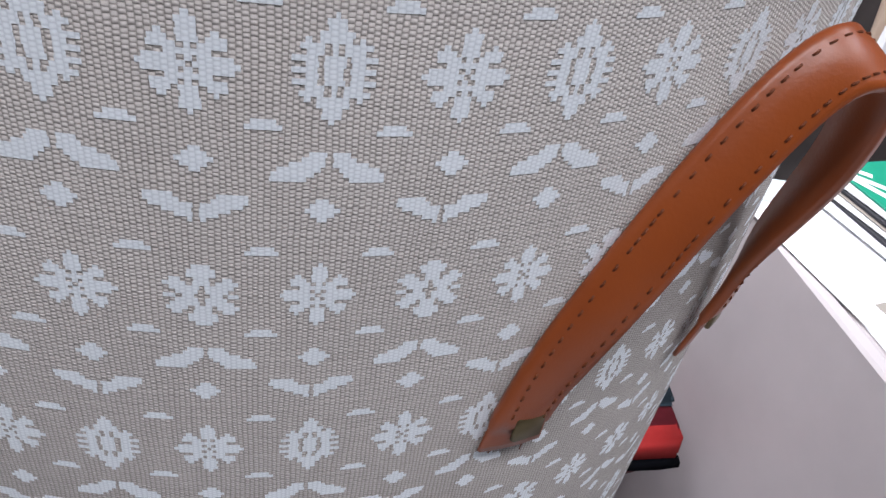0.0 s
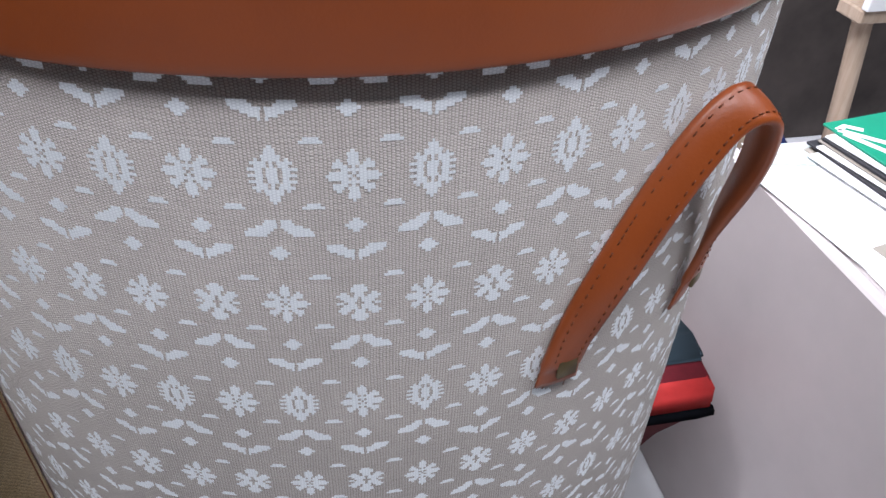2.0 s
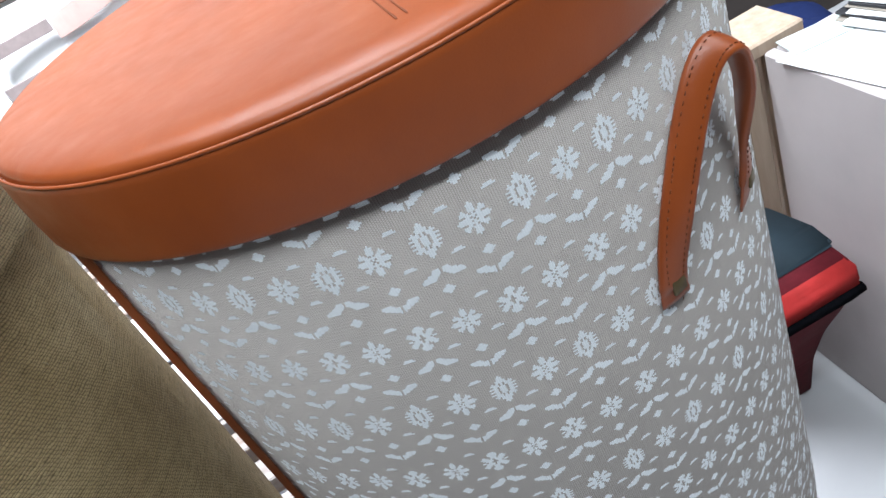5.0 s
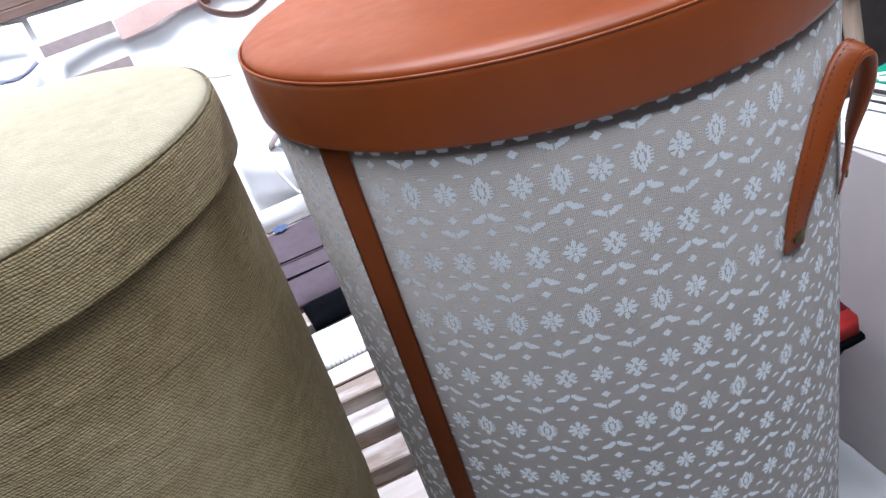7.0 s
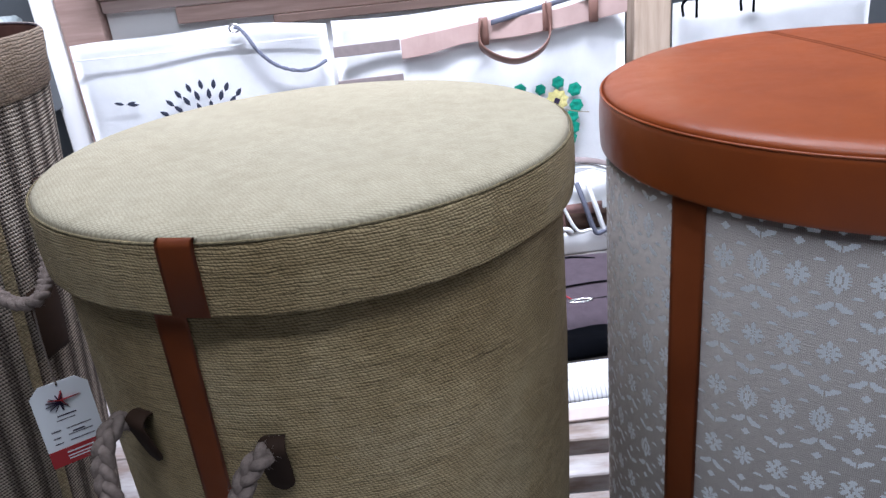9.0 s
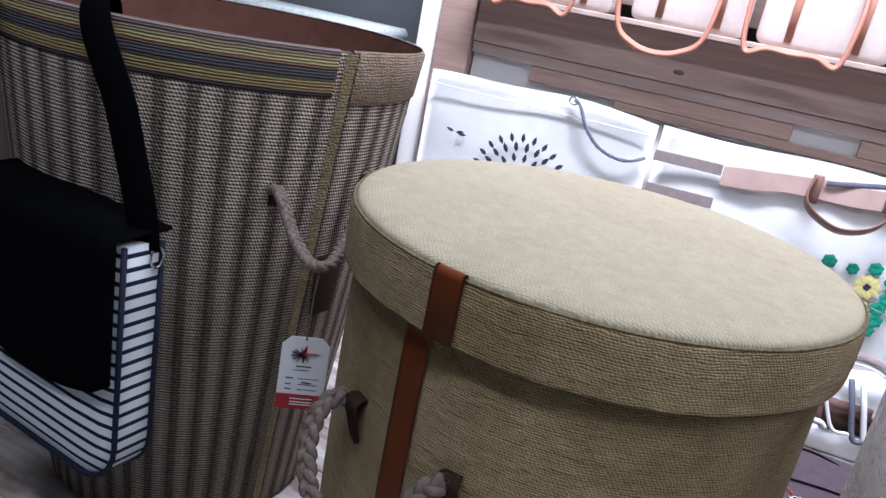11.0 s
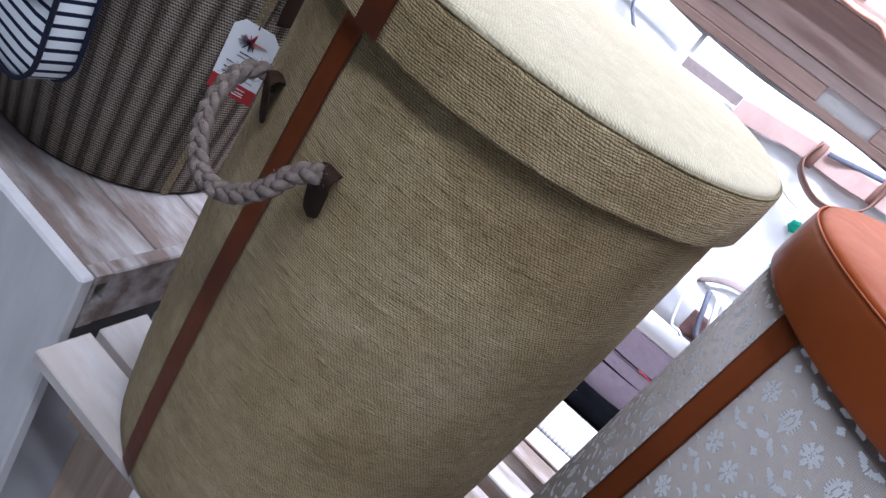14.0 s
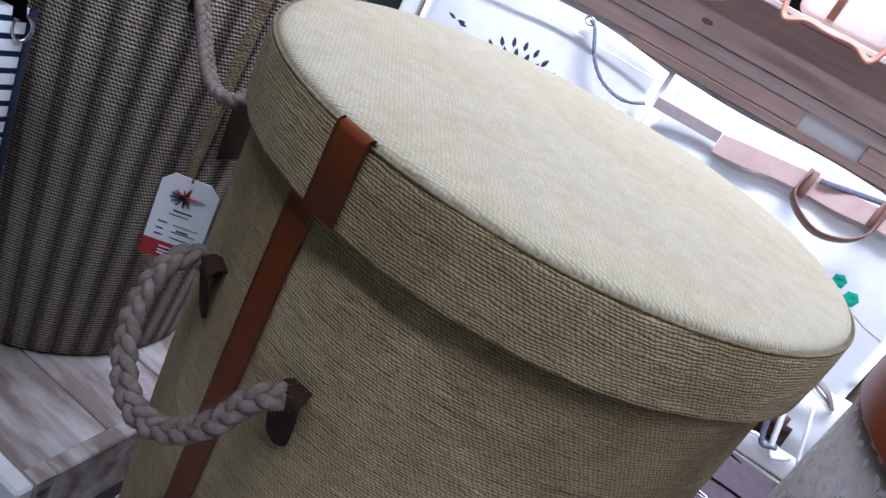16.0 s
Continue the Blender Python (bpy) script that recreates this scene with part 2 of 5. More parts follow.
def lathe(profile, steps=96, uv_r=None, start=0.0, end=math.tau, seam=0.0):
    """Turns a profile of (radius, z) round the z axis, with a UV map in metres: round the axis and along the profile."""
    bm = bmesh.new()
    layer = bm.loops.layers.uv.new("UVMap")
    full = abs(end - start - math.tau) < 1e-6
    count = steps if full else steps + 1
    rings = [[bm.verts.new((r * math.cos(start + (end - start) * i / steps), r * math.sin(start + (end - start) * i / steps), z)) for i in range(count)]
             for r, z in profile]
    length = [0.0]
    for (r0, z0), (r1, z1) in zip(profile, profile[1:]):
        length.append(length[-1] + math.hypot(r1 - r0, z1 - z0))
    radius = uv_r or max(r for r, _ in profile)
    for k in range(len(profile) - 1):
        for i in range(steps):
            j = (i + 1) % count
            face = bm.faces.new((rings[k][i], rings[k][j], rings[k + 1][j], rings[k + 1][i]))
            for loop, (a, b) in zip(face.loops, ((i, k), (i + 1, k), (i + 1, k + 1), (i, k + 1))):
                loop[layer].uv = ((start + (end - start) * a / steps) * radius, length[b])
    return bm


def disc_uv(bm):
    """UV map in metres from above."""
    layer = bm.loops.layers.uv.verify()
    for f in bm.faces:
        for loop in f.loops:
            loop[layer].uv = loop.vert.co.xy
    return bm


def tube(points, radius, sides=8, closed=False, bm=None, flat=1.0):
    bm = bm or bmesh.new()
    pts = [Vector(p) for p in points]
    n = len(pts)
    up = Vector((0.13, 0.21, 0.97)).normalized()
    rings = []
    for i, p in enumerate(pts):
        a = pts[(i - 1) % n] if closed else pts[max(i - 1, 0)]
        b = pts[(i + 1) % n] if closed else pts[min(i + 1, n - 1)]
        t = (b - a).normalized()
        side = t.cross(up)
        side = side.normalized() if side.length > 1e-4 else Vector((1, 0, 0))
        up = side.cross(t).normalized()
        r = radius(i / max(n - 1, 1)) if callable(radius) else radius
        rings.append([bm.verts.new(p + r * (math.cos(math.tau * k / sides) * side + flat * math.sin(math.tau * k / sides) * up)) for k in range(sides)])
    for i in range(n if closed else n - 1):
        for k in range(sides):
            bm.faces.new((rings[i][k], rings[i][(k + 1) % sides], rings[(i + 1) % n][(k + 1) % sides], rings[(i + 1) % n][k]))
    if not closed:
        bm.faces.new(rings[0][::-1])
        bm.faces.new(rings[-1])
    return bm


def spline(points, steps=8):
    """A smooth line through the points."""
    p = [Vector(q) for q in points]
    p = [2 * p[0] - p[1], *p, 2 * p[-1] - p[-2]]
    out = []
    for i in range(1, len(p) - 2):
        for s in range(steps):
            t = s / steps
            a, b, c, d = p[i - 1 : i + 3]
            out.append(0.5 * (2 * b + (c - a) * t + (2 * a - 5 * b + 4 * c - d) * t * t + (3 * b - a - 3 * c + d) * t**3))
    return out + [p[-2]]


def ribbon(points, normals, width, thick, bm=None, across=None):
    """A band along the points; normals point out of its face."""
    bm = bm or bmesh.new()
    pts = [Vector(p) for p in points]
    rows = []
    for i, p in enumerate(pts):
        t = (pts[min(i + 1, len(pts) - 1)] - pts[max(i - 1, 0)]).normalized()
        n = Vector(normals[i])
        s = Vector(across[i]) if across else t.cross(n)
        s.normalize()
        n = s.cross(t).normalized()
        w = width(i / (len(pts) - 1)) if callable(width) else width
        e = thick * 0.35
        rows.append([bm.verts.new(p + s * a * w + n * h) for a, h in
                     ((-0.5, -thick * 0.5 + e), (-0.5, thick * 0.5 - e), (-0.5 + e / w, thick * 0.5), (0.5 - e / w, thick * 0.5),
                      (0.5, thick * 0.5 - e), (0.5, -thick * 0.5 + e), (0.5 - e / w, -thick * 0.5), (-0.5 + e / w, -thick * 0.5))])
    for a, b in zip(rows, rows[1:]):
        for k in range(8):
            bm.faces.new((a[k], a[(k + 1) % 8], b[(k + 1) % 8], b[k]))
    bm.faces.new(rows[0][::-1])
    bm.faces.new(rows[-1])
    bmesh.ops.recalc_face_normals(bm, faces=bm.faces)
    return bm


def on_drum(r, deg, z):
    return Vector((r * math.cos(radians(deg)), r * math.sin(radians(deg)), z))


# ---- large structure ----
BASE = 0.45  # top of the slatted platform


def room():
    tagged(new("floor", mesh_from("floor", box(-4, 4, -4, 4, -0.1, 0.0, 0), M_FLOOR, False)), "pale smooth shop floor", "floor", kind="structure")
    tagged(new("ceiling", mesh_from("ceiling", box(-4, 4, -4, 4, 2.9, 3.0, 0), M_WHITE_PAINT, False)), "white ceiling", "ceiling", kind="structure")
    for name, b in (("wall_north", (-4, 4, 1.62, 1.72)), ("wall_south", (-4, 4, -4.1, -4.0)), ("wall_west", (-2.6, -2.5, -4, 1.62)), ("wall_east", (2.5, 2.6, -4, 1.62))):
        tagged(new(name, mesh_from(name, box(*b, 0.0, 2.9, 0), M_WALL, False)), "plain grey shop wall", "wall", kind="structure")


M_WHITE_PAINT = plain("white_paint", (0.75, 0.75, 0.74), 0.9, 0.2, 0.04, 4)
room()


def platform():
    top = thing("slatted_platform", (0, 0, 0), "low platform of whitewashed wooden slats on beams", "platform")
    for k in range(-3, 18):
        y1 = 0.1465 + 0.0735 * k
        wob = random.uniform(-0.0015, 0.0015)
        wide, thick = (0.0635, 0.018) if k < 1 else (0.043, 0.030)
        part("slat", box(-0.648, 0.14, y1 - wide, y1, BASE - thick, BASE - 0.001 + wob * 0.4, 0.002), M_SLAT if k < 1 else M_SLAT_BARE, top, smooth=False)
    for x in (-0.60, -0.24, 0.08):
        part("beam", box(x - 0.02, x + 0.02, -0.09, 1.30, BASE - 0.108, BASE - 0.0305, 0.003), M_POST, top, smooth=False)
        for y in (-0.09, 0.01):
            part("packer", box(x - 0.02, x + 0.02, y, y + 0.08, BASE - 0.030, BASE - 0.0185, 0.001), M_POST, top, smooth=False)
        for y in (0.0, 0.6, 1.2):
            part("leg", box(x - 0.035, x + 0.035, y - 0.035, y + 0.035, 0.0, BASE - 0.1085, 0.004), M_POST, top, smooth=False)


platform()


def left_crate():
    c = thing("display_crate", (0, 0, 0), "whitewashed wooden crate carrying the striped basket", "crate")
    part("front_board", box(-1.40, -0.656, -0.107, -0.089, 0.02, 0.53, 0.003), M_CRATE, c, smooth=False)
    for k in range(7):
        y0 = -0.0885 + k * 0.09
        part("top_board", box(-1.40, -0.674, y0, y0 + 0.0885, 0.508, 0.5265, 0.0015), M_CRATE_TOP, c, smooth=False)
    end = box(-0.674, -0.656, -0.0695, 0.54, 0.452, 0.53, 0.002)
    for y0, y1, z0, z1 in ((-0.0885, -0.0850, 0.452, 0.53), (-0.0850, -0.0695, 0.452, 0.490), (-0.0850, -0.0695, 0.517, 0.53)):
        box(-0.674, -0.656, y0, y1, z0, z1, 0, bm=end)
    for x, z, w in ((-0.909, 0.412, 0.011), (-0.807, 0.366, 0.0085), (-0.800, 0.312, 0.008), (-0.885, 0.462, 0.005), (-1.08, 0.34, 0.010)):
        k = bmesh.new()
        bmesh.ops.create_uvsphere(k, u_segments=14, v_segments=8, radius=1.0)
        bmesh.ops.transform(k, matrix=Matrix.Translation((x, -0.107, z)) @ Matrix.Rotation(0.4, 4, "Y") @ Matrix.Diagonal((w, 0.0006, w * 0.75, 1)), verts=k.verts)
        part("knot", k, M_KNOT, c, "dark wood knot")
    part("end_board", end, M_CRATE_TOP, c, "end board with a square slot", smooth=False)
    part("back_board", box(-1.40, -0.656, 0.5415, 0.56, 0.02, 0.53, 0.003), M_CRATE, c, smooth=False)
    part("far_end_board", box(-1.42, -1.4005, -0.107, 0.56, 0.0, 0.53, 0.003), M_CRATE, c, smooth=False)
    for y in (-0.08, 0.50):
        part("leg", box(-0.77, -0.725, y, y + 0.03, 0.0, 0.507, 0.003), M_CRATE_TOP, c, smooth=False)


left_crate()


def right_crate():
    c = thing("painted_crate", (0, 0, 0), "grey-white painted wooden crate stacked with papers", "crate")
    part("side_board", box(0.495, 0.513, -0.75, 0.33, 0.0, 0.577, 0.003), M_PAINTED, c, smooth=False)
    part("top_board", box(0.5135, 1.15, -0.75, 0.33, 0.559, 0.5775, 0.003), M_PAINTED, c, smooth=False)
    part("end_board", box(0.5135, 1.15, 0.3105, 0.33, 0.0, 0.5585, 0.003), M_PAINTED, c, smooth=False)
    part("far_board", box(1.1505, 1.17, -0.75, 0.33, 0.0, 0.577, 0.003), M_PAINTED, c, smooth=False)


right_crate()

# ---- hampers ----


def lid_profile(r, h):
    """From under the rim, up the band to the piping."""
    return [(r - 0.0075, 0.0022), (r - 0.0068, 0.0003), (r - 0.0012, 0.0), (r - 0.0003, 0.0005), (r, 0.0014), (r + 0.0001, 0.004), (r + 0.0006, h * 0.3), (r + 0.0006, h * 0.6), (r + 0.0001, h - 0.006), (r - 0.0002, h - 0.003), (r - 0.0014, h - 0.0012)]


def lid_top(r, h, puff=0.007):
    prof = [(r - 0.0017, h - 0.0012), (r - 0.0019, h - 0.0080), (r - 0.0029, h - 0.0080), (r - 0.0030, h - 0.0010), (r - 0.0036, h + 0.0008), (r - 0.0058, h + 0.0026), (r - 0.0105, h + 0.0044), (r - 0.02, h + 0.0058)]
    for k in range(1, 8):
        f = 1 - k / 7.0
        prof.append(((r - 0.02) * f + 0.0005 * (1 - f), h + 0.0058 + puff * 0.3 * (1 - f * f)))
    return prof


WIDE_FLOWER = """
.......#.......
......###......
......###......
...#..###..#...
..###.###.###..
..####.#.####..
....#######....
.#####.#.#####.
#######.#######
.#####.#.#####.
....#######....
..####.#.####..
..###.###.###..
...#..###..#...
......###......
......###......
.......#......."""
TALL_FLOWER = """
.....###.....
....#####....
....#####....
.##..###..##.
####.###.####
.#####.#####.
..####.####..
##.##...##.##
..####.####..
.#####.#####.
####.###.####
.##..###..##.
....#####....
....#####....
.....###....."""
SEED = """
......#......
.....###.....
.....###.....
....#####....
..#.#####.#..
.####.#.####.
..###.#.###..
####.###.####
..##.###.##..
####.###.####
..##.###.##..
####.###.####
..###.#.###..
.####.#.####.
..#.#####.#..
....#####....
.....###.....
.....###.....
......#......"""
PEAK = """
......###.###......
.....####.####.....
...######.######...
.#######...#######.
#######.....#######
######.......######"""
DIP = """
.#####.......#####.
.######.....######.
..#######.#######..
....#####.#####....
......###.###......
........#.#........"""
PLUS = """
..##..
.####.
######
.####.
..##.."""
DASH = """
.####.
######"""


def runs(art):
    """The rows of a motif as (column, columns, row) blocks, measured from its middle."""
    lines = art.strip().splitlines()
    w, h = len(lines[0]), len(lines)
    out = []
    for y, line in enumerate(lines):
        x = 0
        while x < w:
            if line[x] == "#":
                e = x
                while e < w and line[e] == "#":
                    e += 1
                out.append((x - w / 2, e - x, h / 2 - y))
                x = e
            else:
                x += 1
    return out


def printed_motifs(r, z_low, z_high):
    """Rows of woven motifs round the drum: flowers and seeds, pairs of leaves, crosses and dashes."""
    verts, faces, uvs = [], [], []
    cell_u, cell_v = 0.00103, 0.00100
    pick = random.Random(4)
    art = {k: runs(v) for k, v in (("wide", WIDE_FLOWER), ("tall", TALL_FLOWER), ("seed", SEED), ("peak", PEAK), ("dip", DIP), ("plus", PLUS), ("dash", DASH))}

    def stamp(kind, deg, z, size=1.0):
        z += pick.uniform(-0.0004, 0.0004)
        deg += pick.uniform(-0.12, 0.12)
        for x, n, y in art[kind]:
            u0 = x * cell_u * size + pick.uniform(-0.00022, 0.00022)
            u1 = (x + n) * cell_u * size + pick.uniform(-0.00022, 0.00022)
            v1 = z + y * cell_v * size
            v0 = v1 - cell_v * size * 1.02
            if v0 < z_low or v1 > z_high:
                continue
            steps = 2 if n > 6 else 1
            for k in range(steps):
                a = radians(deg) + (u0 + (u1 - u0) * k / steps) / r
                b = radians(deg) + (u0 + (u1 - u0) * (k + 1) / steps) / r
                i = len(verts)
                for t, v in ((a, v0), (b, v0), (b, v1), (a, v1)):
                    verts.append((r * math.cos(t), r * math.sin(t), v))
                    uvs.append((t * r, v))
                faces.append((i, i + 1, i + 2, i + 3))

    pitch_deg, row = 6.14, 0.0469
    for line in range(-1, 12):
        z = 0.9325 - BASE - line * row
        seeds = line % 2 == 0
        for c in range(-28, 30):
            deg = -94.1 + pitch_deg * c
            flower_col = c % 2 == 0
            if seeds:
                stamp("wide" if flower_col else "seed", deg, z)
            else:
                stamp("tall" if flower_col else "wide", deg, z, 1.02 if flower_col else 0.95)
            high = flower_col != seeds
            stamp("peak" if high else "plus", deg, z - 0.0173)
            stamp("plus" if high else "dip", deg, z - 0.0269)
            stamp("dash", deg + pitch_deg / 2, z - 0.0100)
            stamp("dash", deg + pitch_deg / 2, z - 0.0362)
    me = bpy.data.meshes.new("woven_motif")
    me.from_pydata(verts, [], faces)
    layer = me.uv_layers.new(name="UVMap")
    layer.data.foreach_set("uv", [q for p in uvs for q in p])
    me.materials.append(M_PRINT)
    return me


def leather_handle(parent, z0):
    """A padded leather loop sewn to the drum at two tabs, standing off it; two rows of stitches run along it."""
    stations = [(0.2060, -73.9, 0.827, 0), (0.2070, -73.4, 0.840, 0.06), (0.2083, -71.8, 0.860, 0.30), (0.2094, -69.0, 0.882, 0.56), (0.2108, -64.9, 0.908, 0.70),
                (0.2135, -61.0, 0.9275, 0.78), (0.2168, -58.0, 0.9345, 0.90), (0.2195, -55.2, 0.9285, 1.08), (0.2190, -53.2, 0.906, 1.40), (0.2115, -51.6, 0.870, 1.75),
                (0.2095, -50.8, 0.848, 1.97), (0.2062, -50.5, 0.827, 2.0)]
    pts = spline([on_drum(r, d, z - BASE) for r, d, z, _ in stations], 6)
    twist = [v.x for v in spline([(t, 0, 0) for *_, t in stations], 6)]
    degs = [v.x for v in spline([(d, 0, 0) for _, d, _, _ in stations], 6)]
    across, normals = [], []
    for p, w, d in zip(pts, twist, degs):
        rad = on_drum(1, d, 0)
        tan = Vector((-rad.y, rad.x, 0))
        a = w * math.pi / 2
        s = math.cos(a) * tan + math.sin(a) * (rad * 0.75 - Vector((0, 0, 0.5))).normalized()
        across.append(s)
    bm = bmesh.new()
    rows, faces_out = [], []
    W, T = 0.0158, 0.0044
    shape = [(-0.5, -0.1), (-0.47, 0.3), (-0.36, 0.36), (-0.2, 0.5), (0, 0.56), (0.2, 0.5), (0.36, 0.36), (0.47, 0.3), (0.5, -0.1), (0.46, -0.45), (0, -0.5), (-0.46, -0.45)]
    stitch = bmesh.new()
    along = 0.0
    last = None
    for i, p in enumerate(pts):
        t = (pts[min(i + 1, len(pts) - 1)] - pts[max(i - 1, 0)]).normalized()
        s = (across[i] - across[i].dot(t) * t).normalized()
        n = s.cross(t).normalized()
        k = min(i, len(pts) - 1 - i)
        flat = 0.45 if k < 5 else 1.0
        broad = W * (1.28 - 0.28 * min(1.0, k / 9))
        p = p + s * (0.0010 + (broad - W) * 0.45)
        rows.append([bm.verts.new(p + s * a * broad + n * h * T * flat) for a, h in shape])
        normals.append((p, s, n, t))
    for a, b in zip(rows, rows[1:]):
        for k in range(len(shape)):
            bm.faces.new((a[k], a[(k + 1) % len(shape)], b[(k + 1) % len(shape)], b[k]))
    bm.faces.new(rows[0][::-1])
    bm.faces.new(rows[-1])
    bmesh.ops.recalc_face_normals(bm, faces=bm.faces)
    handle = part("handle", bm, M_TAN, parent, "stitched tan leather loop handle")
    fine = []
    for (p, s, n, t), (p2, s2, n2, t2) in zip(normals, normals[1:]):
        for q in (0.0, 0.5):
            fine.append((p.lerp(p2, q), s.lerp(s2, q), n.lerp(n2, q), t.lerp(t2, q)))
    carry = 0.0
    for a, b in zip(fine[12:-12], fine[13:-11]):
        step = (b[0] - a[0]).length
        carry += step
        if carry > 0.0026:
            carry = 0.0
            p, s, n, t = a
            for side in (-0.30, 0.30):
                c = p + s * side * W + n * T * 0.47
                tube([c - t * 0.0009 - n * 0.0003, c + n * 0.0001, c + t * 0.0009 - n * 0.0003], 0.00030, 5, bm=stitch)
    part("stitching", stitch, M_THREAD, handle, "dark brown thread")
    for deg in (-73.5, -50.3):
        c = on_drum(0.2088, deg, 0.8365 - BASE)
        stud = box(-0.0012, 0.0078, -0.0010, 0.0010, -0.0046, 0.0046, 0.0007)
        bmesh.ops.transform(stud, matrix=Matrix.Translation(c) @ Matrix.Rotation(radians(deg + 90), 4, "Z"), verts=stud.verts)
        part("stud", stud, M_BRASS, handle, "dull brass stud")
    for d, e in (((0.003, -0.0035), (0.0035, -0.009)), ((-0.004, -0.003), (-0.007, -0.006))):
        rad = on_drum(0.2065, -73.0, 0.832 - BASE)
        tan = Vector((0.95, 0.28, 0))
        part("loose_thread", tube(spline([rad + tan * d[0], rad + tan * d[0] * 1.3 + Vector((0, 0, d[1])), rad + tan * e[0] + Vector((0, 0, e[1]))], 4), 0.00018, 5), M_THREAD, handle)


def grey_hamper():
    h = thing("laundry_hamper", (0, 0, BASE), "round grey canvas hamper with white woven motifs and tan leather lid", "hamper", "lidded hampers")
    z = 0.9626 - BASE
    body = part("body", lathe([(0.17, 0.001), (0.199, 0.001), (0.2035, 0.006), (0.2040, 0.02), (0.2040, z * 0.5), (0.2040, z + 0.02), (0.198, z + 0.022)], 160, 0.204), M_GREY, h)
    motifs = new("woven_motif", printed_motifs(0.20409, 0.008, z + 0.004))
    motifs.parent = body
    tagged(motifs, "white motifs woven into the canvas", kind="stuff")
    lid = part("lid", lathe([(a, b + z) for a, b in lid_profile(0.2085, 0.0431)], 160), M_TAN, h, "smooth tan leather lid")
    part("lid_top", lathe([(a, b + z) for a, b in lid_top(0.2085, 0.0431)], 160), M_TAN, lid)
    part("piping", tube([on_drum(0.2077, a, z + 0.0416) for a in range(0, 360, 3)], 0.0009, 8, True), M_TAN, lid)
    for off in (0.0, 0.0045):
        line = [Vector((-0.006 - 0.10 * max(0, y - 0.02) ** 1.2 + off, y, z + 0.0431 + 0.0058 + 0.0021 * (1 - (y / 0.1885) ** 2) + 0.0002)) for y in np.linspace(-0.185, 0.185, 30)]
        part("seam", tube(line, 0.0005, 6, flat=0.5), M_TAN_DARK, lid)
    strap = lathe([(0.2046, 0.004), (0.2060, 0.0055), (0.2062, z * 0.5), (0.2060, z - 0.002), (0.2046, z)], 8, 0.205, radians(-154.4), radians(-146.6))
    bmesh.ops.solidify(strap, geom=strap.faces[:], thickness=0.0008)
    part("strap", strap, M_STRAP, h)
    leather_handle(h, z)
    return h


M_TAN_DARK = leather("tan_leather_seam", (0.20, 0.05, 0.014), (0.15, 0.035, 0.01))
M_BRASS = plain("dull_brass", (0.16, 0.12, 0.06), 0.45, 0.5, 0.15, 200, metal=0.8)
grey_hamper()


def sewn(bm, wide, high, seed):
    """Slight hand-sewn unevenness of a drum: radius by wide, height by high."""
    pick = random.Random(seed)
    ph = [pick.uniform(0, math.tau) for _ in range(6)]
    for v in bm.verts:
        a = math.atan2(v.co.y, v.co.x)
        k = 1 + wide / 0.19 * (0.5 * math.sin(5 * a + ph[0]) + 0.3 * math.sin(13 * a + ph[1] + 9 * v.co.z) + 0.2 * math.sin(29 * a + ph[2] + 30 * v.co.z))
        v.co = Vector((v.co.x * k, v.co.y * k, v.co.z + high * (0.5 * math.sin(4 * a + ph[3]) + 0.3 * math.sin(11 * a + ph[4]) + 0.2 * math.sin(37 * a + ph[5]))))
    return bm


def rope(points, radius, twist=0.02, strands=3, steps=10, phase=0.0):
    """Three plaited strands along a smooth line, in one mesh."""
    line = spline(points, steps)
    bm = bmesh.new()
    length = [0.0]
    for a, b in zip(line, line[1:]):
        length.append(length[-1] + (b - a).length)
    up = Vector((0.1, 0.2, 1)).normalized()
    frames = []
    for i, p in enumerate(line):
        t = (line[min(i + 1, len(line) - 1)] - line[max(i - 1, 0)]).normalized()
        side = t.cross(up).normalized()
        up = side.cross(t).normalized()
        frames.append((side, up.copy()))
    for k in range(strands):
        pts = []
        for p, (sd, u), l in zip(line, frames, length):
            a = phase + math.tau * (l / twist + k / strands)
            pts.append(p + radius * (0.62 * math.sin(a) * sd + 0.36 * math.sin(2 * a) * u))
        tube(pts, radius * 0.56, 7, bm=bm)
    return bm


def fuzz(points, radius, count, seed):
    """Loose fibres standing off a rope, in one mesh."""
    pick = random.Random(seed)
    line = spline(points, 10)
    bm = bmesh.new()
    for _ in range(count):
        p = pick.choice(line)
        d = Vector((pick.gauss(0, 1), pick.gauss(0, 1), pick.gauss(0, 1))).normalized()
        e = Vector((pick.gauss(0, 1), pick.gauss(0, 1), pick.gauss(0, 1))).normalized()
        tube([p + d * radius * 0.8, p + d * radius * 1.15 + e * 0.001, p + d * radius * 1.25 + e * 0.003], 0.00011, 3, bm=bm)
    return bm


